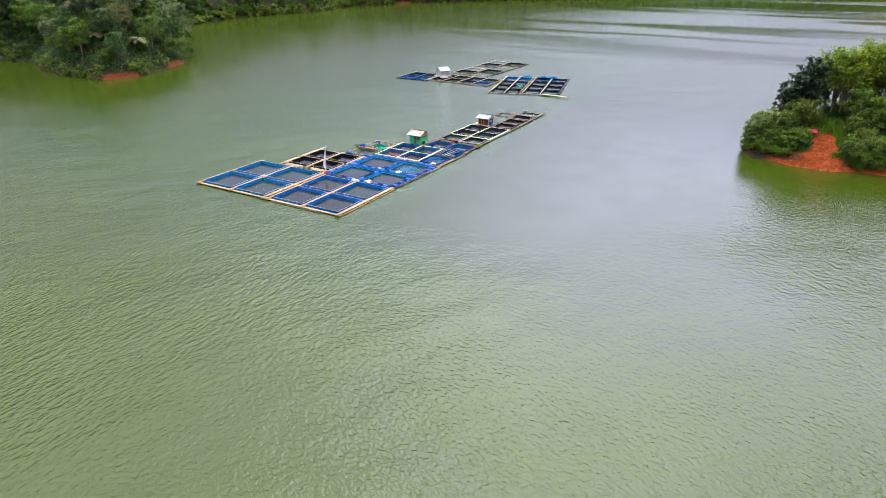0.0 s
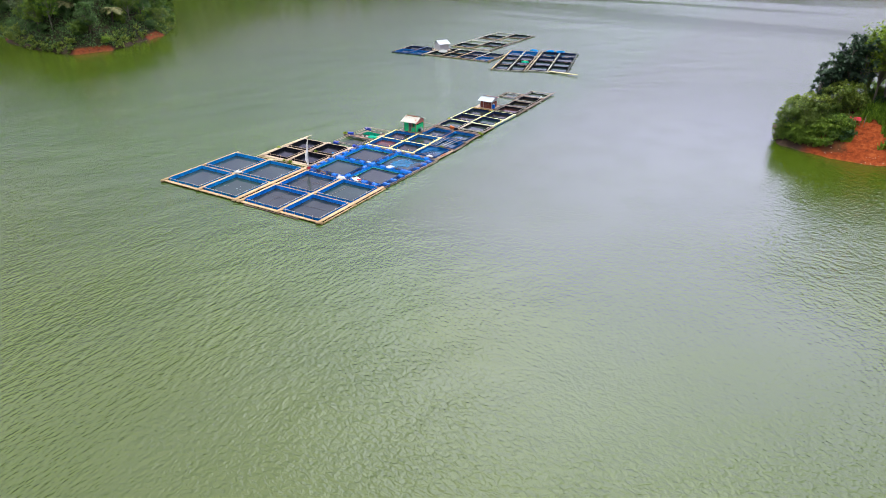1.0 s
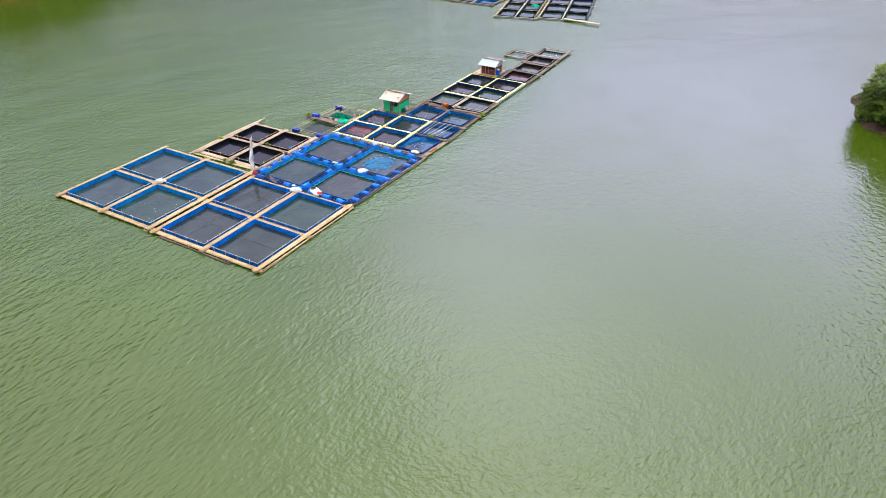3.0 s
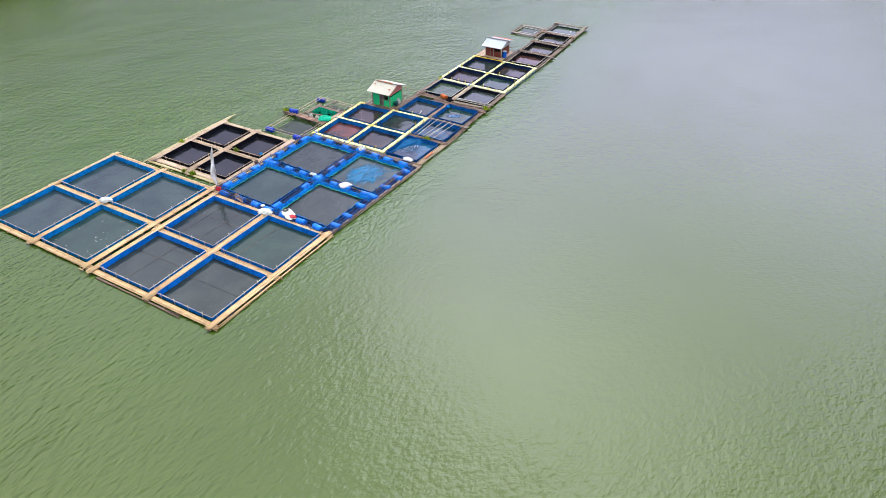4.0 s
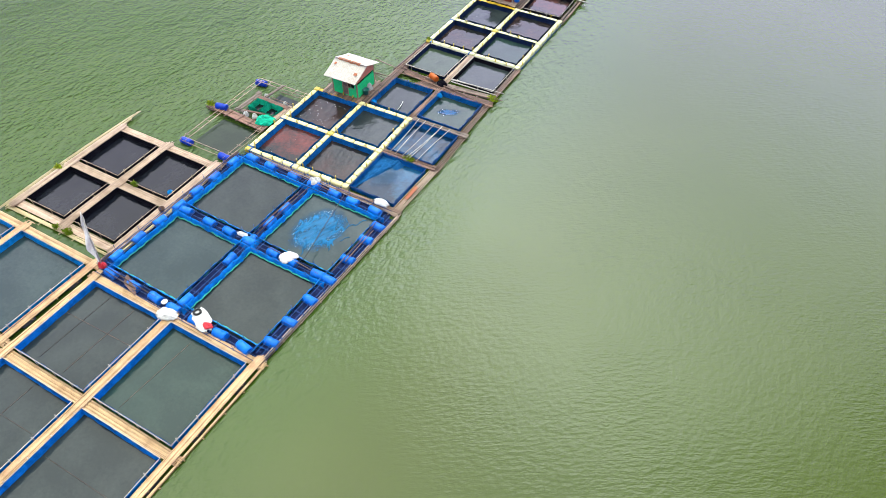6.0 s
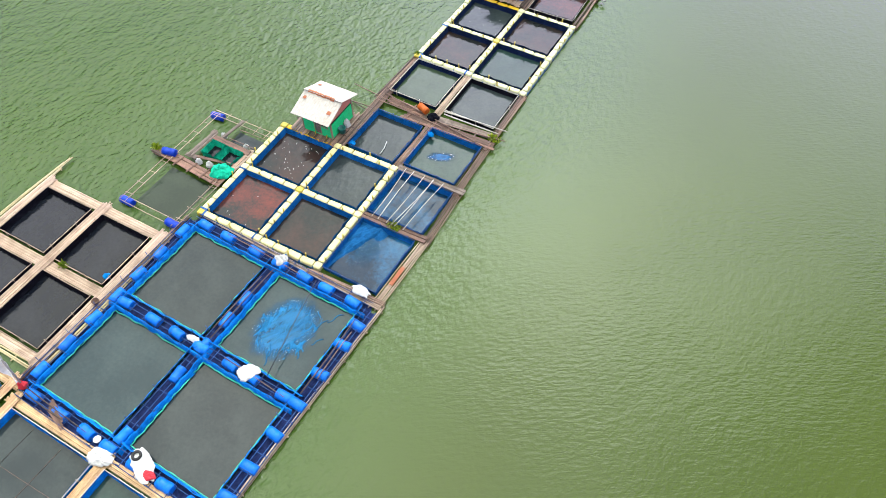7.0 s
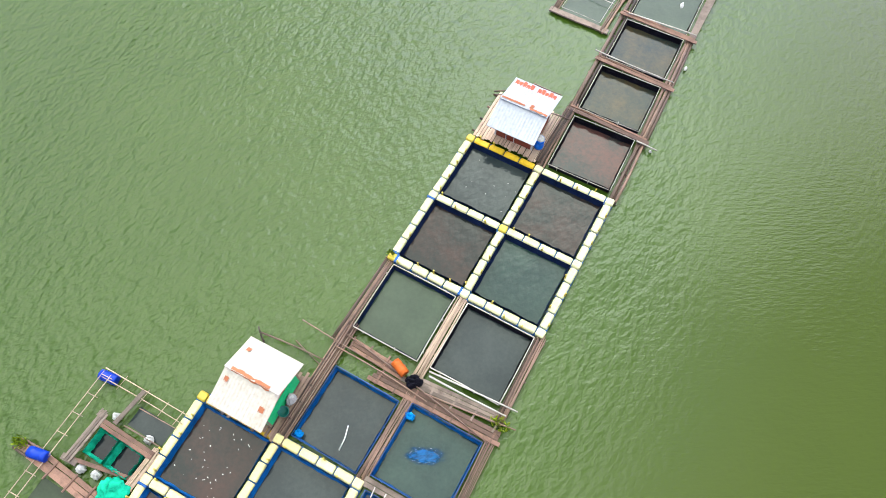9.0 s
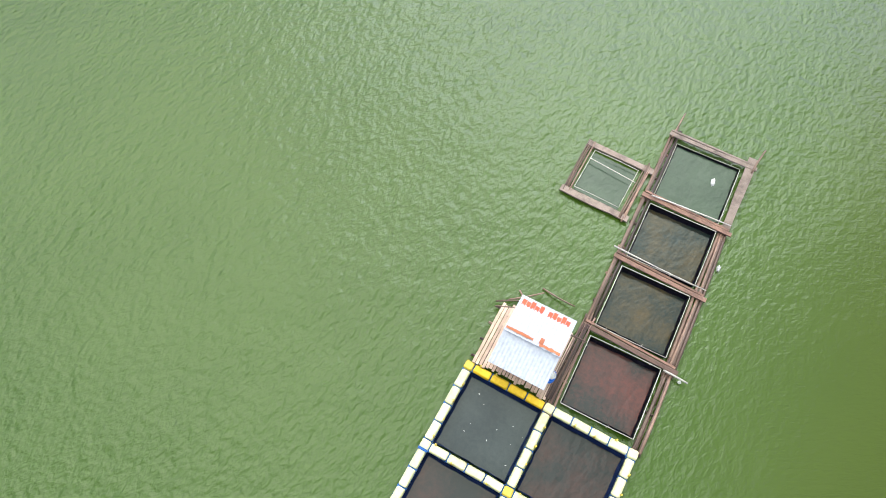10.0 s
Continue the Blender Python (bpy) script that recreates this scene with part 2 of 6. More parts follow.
def sunken_cloth(name, color, near=0.85, ragged=0.9, folds=(5.0, 2.0, 1), top=0.95, gloss=0.12):
    """Netting seen through the top of the water; it fades where it hangs deeper, towards the sheet's edge."""
    m, n, l, p = nodes_of(name)
    ripples(n, l, p, 0.13)
    at = n.new("ShaderNodeTexCoord").outputs["Object"]
    size = n.new("ShaderNodeVectorMath")
    size.operation = "LENGTH"
    l.new(at, size.inputs[0])
    fold = noise_of(n, l, stretched(n, l, at, folds or (0.6, 0.4, 1), 25), 1.0, 5 if folds else 0, 0.65, 0.5 if folds else 0)
    depth = maths(n, l, "MULTIPLY_ADD", noise_of(n, l, at, 2.2, 5, 0.6), ragged, size.outputs["Value"])
    l.new(ramp(n, l, fold, [(0.3, tuple(c * 0.35 for c in color)), (0.55, color), (0.75, tuple(c * 1.3 for c in color))]), p.inputs["Base Color"])
    p.inputs["Roughness"].default_value, p.inputs["Specular IOR Level"].default_value = 0.15, gloss
    l.new(span(n, l, depth, near, 1.35, top, 0.0), p.inputs["Alpha"])
    return m


def net_cloth(name, color, holes=60.0, rough=0.75):
    """Knotted netting: fine cells in relief, and folds, darker in their hollows and paler on their crests."""
    m, n, l, p = nodes_of(name)
    pos = n.new("ShaderNodeNewGeometry").outputs["Position"]
    fold = noise_of(n, l, pos, 2.2, 5, 0.65, 0.6)
    dark = tuple(c * 0.45 for c in color)
    pale = tuple(min(1, c * 1.25 + 0.015) for c in color)
    l.new(ramp(n, l, fold, [(0.3, dark), (0.55, color), (0.8, pale)]), p.inputs["Base Color"])
    p.inputs["Roughness"].default_value, p.inputs["Specular IOR Level"].default_value = rough, 0.06
    v = n.new("ShaderNodeTexVoronoi")
    v.inputs["Scale"].default_value = holes
    l.new(pos, v.inputs["Vector"])
    h = n.new("ShaderNodeMath")
    h.operation, h.inputs[1].default_value = "MULTIPLY_ADD", 0.3
    l.new(v.outputs["Distance"], h.inputs[0])
    l.new(fold, h.inputs[2])
    b = n.new("ShaderNodeBump")
    b.inputs["Strength"].default_value, b.inputs["Distance"].default_value = 0.7, 0.06
    l.new(h.outputs[0], b.inputs["Height"])
    l.new(b.outputs[0], p.inputs["Normal"])
    return m


def leafy(name, low, high):
    """Leaves: each clump has its own green, and some light comes through."""
    m, n, l, p = nodes_of(name)
    geo = n.new("ShaderNodeNewGeometry")
    tint = ramp(n, l, geo.outputs["Random Per Island"], [(0.0, low), (0.8, high), (1.0, tuple(min(1, c * 1.3) for c in high))])
    tree = n.new("ShaderNodeObjectInfo").outputs["Random"]
    shade = ramp(n, l, tree, [(0.0, (0.68, 0.74, 0.7)), (1.0, (1.3, 1.2, 0.95))])
    col = mixed(n, l, "MULTIPLY", 1.0, tint, shade)
    l.new(col, p.inputs["Base Color"])
    p.inputs["Roughness"].default_value = 0.6
    p.inputs["Specular IOR Level"].default_value = 0.3
    t = n.new("ShaderNodeBsdfTranslucent")
    l.new(col, t.inputs["Color"])
    s = n.new("ShaderNodeMixShader")
    s.inputs[0].default_value = 0.38
    l.new(p.outputs[0], s.inputs[1])
    l.new(t.outputs[0], s.inputs[2])
    l.new(s.outputs[0], n["Material Output"].inputs["Surface"])
    return m


def earth():
    """Red laterite on the eastern point's bank and trodden cut, dark litter and roots elsewhere."""
    m, n, l, p = nodes_of("earth")
    pos = n.new("ShaderNodeNewGeometry").outputs["Position"]
    red = ramp(n, l, noise_of(n, l, pos, 1.3, 7, 0.7), [(0.28, (0.07, 0.016, 0.007)), (0.5, (0.25, 0.045, 0.011)), (0.75, (0.4, 0.1, 0.03))])
    litter = ramp(n, l, noise_of(n, l, pos, 0.8, 7, 0.7), [(0.3, (0.012, 0.012, 0.006)), (0.55, (0.035, 0.032, 0.014)), (0.75, (0.05, 0.06, 0.02))])
    mud = ramp(n, l, noise_of(n, l, pos, 1.1, 7, 0.7), [(0.3, (0.02, 0.014, 0.01)), (0.6, (0.055, 0.034, 0.022)), (0.8, (0.12, 0.075, 0.05))])
    xyz = n.new("ShaderNodeSeparateXYZ")
    l.new(pos, xyz.inputs[0])
    x, y, z = (xyz.outputs[k] for k in "XYZ")
    wob = maths(n, l, "MULTIPLY_ADD", noise_of(n, l, pos, 0.35, 5, 0.65), 2.4, -1.2)
    low = span(n, l, maths(n, l, "ADD", z, wob), 0.45, 1.2, 1.0, 0.0)
    side = maths(n, l, "ABSOLUTE", maths(n, l, "SUBTRACT", x, 65.3), 0)
    cut = span(n, l, maths(n, l, "MULTIPLY_ADD", wob, 1.6, side), 2.6, 4.0, 1.0, 0.0)
    cut = maths(n, l, "MULTIPLY", cut, span(n, l, maths(n, l, "ADD", y, wob), 21, 24, 1.0, 0.0))
    east = span(n, l, maths(n, l, "ADD", x, wob), 55.5, 58.5, 0.0, 1.0)
    bare = maths(n, l, "MULTIPLY", maths(n, l, "MAXIMUM", maths(n, l, "MAXIMUM", low, cut), 0.3), east)
    spots = maths(n, l, "MULTIPLY", span(n, l, noise_of(n, l, pos, 0.05, 3, 0.5), 0.6, 0.68, 0.0, 1.0), low)
    for sx, sy, reach in ((-108.8, 5.5, 6.5), (-115.5, 29.5, 5.0), (-200, 217, 9.0), (-190, 272, 12.0)):
        way = n.new("ShaderNodeVectorMath")
        way.operation = "DISTANCE"
        l.new(pos, way.inputs[0])
        way.inputs[1].default_value = (sx, sy, 0.8)
        slip = span(n, l, maths(n, l, "MULTIPLY_ADD", wob, 1.2, way.outputs["Value"]), reach * 0.7, reach, 1.0, 0.0)
        spots = maths(n, l, "MAXIMUM", spots, maths(n, l, "MULTIPLY", slip, span(n, l, maths(n, l, "MULTIPLY_ADD", wob, 0.4, z), 0.9, 1.5, 0.6, 0.0)))
    col = mixed(n, l, "MIX", low, litter, mud)
    l.new(mixed(n, l, "MIX", maths(n, l, "MAXIMUM", bare, spots), col, red), p.inputs["Base Color"])
    p.inputs["Roughness"].default_value, p.inputs["Specular IOR Level"].default_value = 0.95, 0.15
    b = n.new("ShaderNodeBump")
    b.inputs["Strength"].default_value, b.inputs["Distance"].default_value = 0.8, 0.25
    l.new(noise_of(n, l, pos, 2.2, 7, 0.75), b.inputs["Height"])
    l.new(b.outputs[0], p.inputs["Normal"])
    return m


WAVE_HEIGHT = 0.17
WATER_DEEP, WATER_PALE = (0.026, 0.055, 0.0065), (0.037, 0.07, 0.01)
WATER = lake_water()
GREY_WATER = cage_water("cage_water_grey", (0.0135, 0.0198, 0.0225), (0.026, 0.034, 0.0345))
TEAL_WATER = cage_water("cage_water_teal", (0.0125, 0.026, 0.031), (0.025, 0.0415, 0.044))
GREEN_WATER = cage_water("cage_water_green", (0.0114, 0.0266, 0.0254), (0.0216, 0.0422, 0.0358))
DARK_WATER = cage_water("cage_water_dark", (0.004, 0.005, 0.008), (0.011, 0.012, 0.016))
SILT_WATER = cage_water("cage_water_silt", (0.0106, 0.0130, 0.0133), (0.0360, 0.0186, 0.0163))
# the red mottling stands in for shoals of red fish
REDDISH_WATER = cage_water("cage_water_rusty", (0.0144, 0.0162, 0.0163), (0.1200, 0.0240, 0.0182))
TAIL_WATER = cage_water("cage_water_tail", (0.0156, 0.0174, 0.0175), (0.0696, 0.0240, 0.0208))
BLUE_WATER = cage_water("cage_water_blue", (0.003, 0.014, 0.034), (0.011, 0.07, 0.15))
OPEN_WATER = cage_water("cage_water_open", (0.025, 0.04, 0.026), (0.036, 0.055, 0.035))
OCHRE_WATER = cage_water("cage_water_ochre", (0.0098, 0.0165, 0.0165), (0.046, 0.034, 0.017))
WEEDY_WATER = cage_water("cage_water_weedy", (0.013, 0.022, 0.012), (0.022, 0.034, 0.018))
EARTH = earth()
SUNK_NET = sunken_cloth("sunken_net_azure", (0.003, 0.06, 0.17))
BAMBOO = plain("bamboo_dry", (0.52, 0.345, 0.185), 0.6, (0.5, 0.38, 0.3), 0.75, 10, 0.4, vary=0.24)
BAMBOO_PINK = plain("bamboo_bleached", (0.48, 0.35, 0.26), 0.65, (0.45, 0.38, 0.33), 0.7, 10, 0.4, vary=0.22)
BAMBOO_GREY = plain("bamboo_weathered", (0.36, 0.265, 0.195), 0.7, (0.4, 0.35, 0.3), 0.5, 7, 0.4, vary=0.35)
BAMBOO_GOLD = plain("bamboo_yellow", (0.45, 0.37, 0.2), 0.5, (0.5, 0.4, 0.3), 0.4, 7, 0.3, vary=0.3)
BAMBOO_BROWN = plain("bamboo_wet_brown", (0.14, 0.085, 0.062), 0.6, (0.3, 0.28, 0.28), 0.6, 7, 0.4, vary=0.85)
PLANK = plain("plank_grey", (0.165, 0.125, 0.103), 0.8, (0.3, 0.27, 0.26), 0.85, 14, 0.6, vary=0.4)
PLANK_RED = plain("plank_redwood", (0.16, 0.085, 0.06), 0.75, (0.28, 0.26, 0.26), 0.85, 14, 0.6, vary=0.5)
RAIL = plain("rail_pale", (0.42, 0.395, 0.36), 0.6, (0.6, 0.55, 0.5), 0.4, 9, 0.2, vary=0.2)
NET_BLUE = net_cloth("net_blue", (0.002, 0.165, 0.6))
NET_AZURE = net_cloth("net_azure", (0.002, 0.205, 0.56))
NET_NAVY = net_cloth("net_navy", (0.005, 0.014, 0.05))
NET_BLACK = net_cloth("net_black", (0.005, 0.005, 0.01))
NET_MID = net_cloth("net_mid_blue", (0.003, 0.1, 0.33))
NET_WALK = net_cloth("net_walkway_blue", (0.012, 0.02, 0.075))
NET_GREEN = net_cloth("net_green", (0.006, 0.36, 0.22))
NET_SHEET = net_cloth("net_sheet_blue", (0.012, 0.115, 0.25), 40)
ROPE_GREEN = plain("rope_green", (0.02, 0.36, 0.26), 0.7, vary=0.2)
DRUM_BLUE = plain("drum_blue", (0.003, 0.035, 0.36), 0.35, (0.5, 0.5, 0.55), 0.3, 5, 0.1, vary=0.15, piece="object", spec=0.2)
DRUM_ROYAL = plain("drum_royal", (0.002, 0.13, 0.6), 0.4, (0.5, 0.5, 0.55), 0.3, 5, 0.1, vary=0.2, piece="object", spec=0.2)
FLOAT_CREAM = plain("float_cream", (0.62, 0.56, 0.28), 0.45, (0.72, 0.66, 0.45), 0.4, 6, 0.12, vary=0.07, piece="object", spec=0.2)
FLOAT_WHITE = plain("float_white", (0.52, 0.515, 0.31), 0.45, (0.72, 0.68, 0.52), 0.4, 6, 0.12, vary=0.07, piece="object", spec=0.2)
FLOAT_YELLOW = plain("float_yellow", (0.527, 0.347, 0.019), 0.42, (0.7, 0.6, 0.4), 0.35, 6, 0.12, vary=0.1, piece="object", spec=0.2)
LUG_YELLOW = plain("lug_yellow", (0.44, 0.341, 0.028), 0.45, vary=0.1, piece="object")
CLAMP_BLUE = plain("clamp_blue", (0.006, 0.077, 0.275), 0.45, vary=0.2, spec=0.2)
PIPE_BLUE = plain("pipe_blue", (0.016, 0.06, 0.2), 0.45, vary=0.3, spec=0.2)
PIPE_DARK = plain("pipe_dark", (0.017, 0.018, 0.025), 0.5, vary=0.4)
ROOF_WHITE = plain("roof_fibre_cement", (0.43, 0.395, 0.355), 0.75, (0.86, 0.74, 0.62), 0.4, 5, 0.15, vary=0.03, piece="object")
ROOF_ZINC = plain("roof_zinc", (0.33, 0.355, 0.405), 0.5, (0.86, 0.82, 0.8), 0.35, 5, 0.12, vary=0.03, piece="object")
RUST = plain("rust_orange", (0.341, 0.11, 0.05), 0.85, (0.6, 0.5, 0.4), 0.5, 8, 0.3)
PAINT_RED = plain("paint_red", (0.42, 0.055, 0.014), 0.6, (0.8, 0.7, 0.6), 0.4, 8, 0.2)
WALL_GREEN = plain("wall_green", (0.02, 0.6, 0.21), 0.6, (0.7, 0.75, 0.7), 0.4, 6, 0.2, vary=0.06, spec=0.2)
WALL_SALMON = plain("wall_salmon", (0.6, 0.24, 0.17), 0.7, (0.8, 0.7, 0.65), 0.35, 6, 0.2, vary=0.06)
WALL_RED = plain("wall_red", (0.231, 0.044, 0.019), 0.65, (0.6, 0.5, 0.45), 0.4, 6, 0.25, vary=0.2)
WALL_WHITE = plain("wall_white", (0.484, 0.484, 0.471), 0.7, (0.8, 0.78, 0.72), 0.35, 6, 0.2, vary=0.05)
WOOD_PALE = plain("wood_pale", (0.303, 0.22, 0.143), 0.7, vary=0.2)
SACK = plain("sack_white", (0.508, 0.508, 0.496), 0.8, (0.75, 0.72, 0.66), 0.35, 6, 0.5, vary=0.06)
CLOTH_RED = plain("cloth_red", (0.5, 0.02, 0.035), 0.8, vary=0.1)
ORANGE = plain("drum_orange", (0.44, 0.094, 0.014), 0.5, (0.7, 0.6, 0.5), 0.35, 6, 0.15, vary=0.05, spec=0.2)
TEAL = plain("bucket_teal", (0.006, 0.165, 0.149), 0.45, vary=0.1)
RUBBER = plain("rubber_black", (0.011, 0.011, 0.011), 0.7, vary=0.1)
WEED = leafy("weed_leaf", (0.09, 0.16, 0.012), (0.27, 0.36, 0.02))
LEAF = [leafy("leaf_deep", (0.02, 0.055, 0.02), (0.085, 0.165, 0.05)), leafy("leaf_mid", (0.045, 0.095, 0.012), (0.17, 0.26, 0.034)),
        leafy("leaf_bright", (0.055, 0.13, 0.01), (0.2, 0.33, 0.035)), leafy("leaf_dry", (0.085, 0.095, 0.035), (0.25, 0.23, 0.1)),
        leafy("leaf_yellow_green", (0.075, 0.125, 0.01), (0.3, 0.4, 0.035)), leafy("leaf_grey_green", (0.05, 0.088, 0.042), (0.2, 0.265, 0.13)),
        leafy("leaf_olive", (0.055, 0.095, 0.015), (0.2, 0.265, 0.05)), leafy("leaf_black_green", (0.01, 0.027, 0.017), (0.045, 0.085, 0.05))]
BARK = plain("bark", (0.11, 0.083, 0.061), 0.9, vary=0.3)
BARK_PALE = plain("bark_pale", (0.231, 0.198, 0.154), 0.85, vary=0.3)


# ---- mesh tools ----
class Build:
    """Gathers simple solids into one mesh."""

    def __init__(self, seed=0, smooth=False):
        self.v, self.f, self.smooth, self.r, self.cuts = [], [], smooth, random.Random(seed), []

    def add(self, verts, faces):
        k = len(self.v)
        self.cuts.append((k, len(self.f)))
        self.v += [tuple(p) for p in verts]
        self.f += [tuple(i + k for i in q) for q in faces]
        return self

    def loft(self, rings, caps=True):
        n = len(rings[0])
        faces = [(a * n + i, a * n + (i + 1) % n, a * n + n + (i + 1) % n, a * n + n + i) for a in range(len(rings) - 1) for i in range(n)]
        if caps:
            faces += [tuple(range(n))[::-1], tuple(range((len(rings) - 1) * n, len(rings) * n))]
        return self.add([p for ring in rings for p in ring], faces)

    def box(self, x0, x1, y0, y1, z0, z1):
        return self.add([(x, y, z) for z in (z0, z1) for x, y in ((x0, y0), (x1, y0), (x1, y1), (x0, y1))],
                        [(3, 2, 1, 0), (4, 5, 6, 7), (0, 1, 5, 4), (1, 2, 6, 5), (2, 3, 7, 6), (3, 0, 4, 7)])

    def tube(self, points, radii, n=6, flat=1.0):
        pts = [Vector(p) for p in points]
        radii = [radii] * len(pts) if isinstance(radii, (int, float)) else radii
        rings = []
        for i, p in enumerate(pts):
            way = (pts[min(i + 1, len(pts) - 1)] - pts[max(i - 1, 0)]).normalized()
            side = way.cross(Vector((0, 0, 1)))
            side = side.normalized() if side.length > 0.05 else Vector((1, 0, 0))
            up = side.cross(way)
            rings.append([p + radii[i] * (math.cos(a) * side + flat * math.sin(a) * up) for a in (2 * math.pi * (j + 0.5) / n for j in range(n))])
        return self.loft(rings)

    def pole(self, p, q, r, n=6, bend=0.04, parts=4):
        p, q = Vector(p), Vector(q)
        side = Vector((self.r.uniform(-1, 1), self.r.uniform(-1, 1), self.r.uniform(-0.15, 0.15))) * bend
        return self.tube([p.lerp(q, i / parts) + side * math.sin(math.pi * i / parts) for i in range(parts + 1)],
                         [r * (1.06 if i % 2 else 0.94) * (1 - 0.2 * i / parts) for i in range(parts + 1)], n)

    def plank(self, p, q, w, h):
        """A board from p to q, w wide and h thick, its top at the height of the ends."""
        p, q = Vector(p), Vector(q)
        side = (q - p).cross(Vector((0, 0, 1))).normalized() * (w / 2)
        down = Vector((0, 0, -h))
        rings = []
        for k in range(5):  # worn edges, a little bowed
            e = p.lerp(q, k / 4) + Vector((0, 0, self.r.uniform(-0.012, 0.006)))
            a, c = self.r.uniform(0.82, 1.06), self.r.uniform(0.82, 1.06)
            rings.append([e + side * a, e - side * c, e - side * c + down, e + side * a + down])
        return self.loft(rings)

    def sheet(self, nx, ny, place):
        g = [(i, j) for j in range(ny + 1) for i in range(nx + 1)]
        return self.add([place(i / nx, j / ny) for i, j in g],
                        [(j * (nx + 1) + i, j * (nx + 1) + i + 1, (j + 1) * (nx + 1) + i + 1, (j + 1) * (nx + 1) + i) for j in range(ny) for i in range(nx)])

    def mesh(self, name, material):
        me = bpy.data.meshes.new(name)
        me.from_pydata(self.v, [], self.f)
        me.materials.append(material)
        if self.smooth:
            me.shade_smooth()
        me.update()
        return me


def part(name, b, material, parent, label=""):
    ob = new(name, b if isinstance(b, bpy.types.Mesh) else b.mesh(name, material))
    ob.parent = parent
    return tagged(ob, label)


def pieces(name, b, material, parent, label=""):
    """Each solid that b gathered as an object of its own under parent."""
    ends = b.cuts[1:] + [(len(b.v), len(b.f))]
    made = []
    for (v0, f0), (v1, f1) in zip(b.cuts, ends):
        one = Build(0, b.smooth)
        one.v, one.f = b.v[v0:v1], [tuple(i - v0 for i in q) for q in b.f[f0:f1]]
        made.append(part(name, one, material, parent, label))
    return made


def loose(name, b, material, label, category, group=""):
    """Each solid that b gathered as a thing of its own."""
    for ob in pieces(name, b, material, None):
        tagged(ob, label, category, group)


def walkway(name, laid, material, parent, label=""):
    """A walkway: a bearer below as the part, with each cross tie and each pole under it."""
    long_ones, ties, bearer = laid
    base = part(name, bearer, material, parent, label)
    pieces("tie", ties, material, base)
    pieces("pole", long_ones, material, base)
    return base


def thing(name, place, label, category, group="", kind=""):
    ob = new(name)
    ob.empty_display_size = 0.2
    ob.matrix_basis = place
    return tagged(ob, label, category, group, kind)


def solid(name, b, material, place, label, category, group="", kind=""):
    ob = new(name, b.mesh(name, material))
    ob.matrix_basis = place
    return tagged(ob, label, category, group, kind)


def drum_mesh(material, length=0.92, r=0.29, name="drum"):
    b = Build(1, True)
    prof = [(-0.5, 0.86), (-0.485, 0.98), (-0.3, 1), (-0.27, 1.05), (-0.24, 1), (0.24, 1), (0.27, 1.05), (0.3, 1), (0.485, 0.98), (0.5, 0.86)]
    b.loft([[(x * length, r * k * math.cos(a), r * k * math.sin(a)) for a in (2 * math.pi * i / 16 for i in range(16))] for x, k in prof])
    return b.mesh(name, material)


def float_mesh(material, length, w, h, name="float"):
    b = Build(2)
    c = 0.07
    def ring(x, s):
        pts = [(-w / 2 + c, -h / 2), (w / 2 - c, -h / 2), (w / 2, -h / 2 + c), (w / 2, h / 2 - c), (w / 2 - c, h / 2), (-w / 2 + c, h / 2), (-w / 2, h / 2 - c), (-w / 2, -h / 2 + c)]
        return [(x, y * s, z * s) for y, z in pts]
    b.loft([ring(-length / 2, 0.82), ring(-length / 2 + 0.06, 1), ring(-0.03, 1), ring(0, 0.95), ring(0.03, 1), ring(length / 2 - 0.06, 1), ring(length / 2, 0.82)])
    return b.mesh(name, material)


def poles(p, q, width, count, r, seed, over=0.35, z=0.0, layers=1, bend=0.05, skip=0.0):
    """A walkway of poles laid side by side from p to q."""
    b = Build(seed, True)
    p, q = Vector((*p, z)), Vector((*q, z))
    way = (q - p).normalized()
    side = Vector((-way.y, way.x, 0))
    for layer in range(layers):
        for i in range(count):
            if b.r.random() < skip:
                continue
            off = ((i + 0.5) / count - 0.5) * width + b.r.uniform(-0.2, 0.2) * width / count
            slant = b.r.uniform(-0.25, 0.25) * width / count
            k = r * b.r.uniform(0.75, 1.15)
            h = Vector((0, 0, layer * r * 1.8 + b.r.uniform(0, 0.02)))
            b.pole(p + side * (off - slant) - way * b.r.uniform(0, over) + h, q + side * (off + slant) + way * b.r.uniform(0, over) + h, k, 6, bend)
    n = max(2, int((q - p).length / 1.6))
    ties = Build(seed + 5000, True)
    for i in range(n + 1):
        c = p.lerp(q, (i + b.r.uniform(-0.15, 0.15)) / n)
        ties.pole(c - side * width * 0.55 - Vector((0, 0, r * 1.6)), c + side * width * 0.55 - Vector((0, 0, r * 1.6)), r * 0.9, 5, 0.02, 2)
    bearer = Build(seed + 7000, True)
    bearer.pole(p - Vector((0, 0, r * 3.2)), q - Vector((0, 0, r * 3.2)), r, 6, 0.02)
    return b, ties, bearer


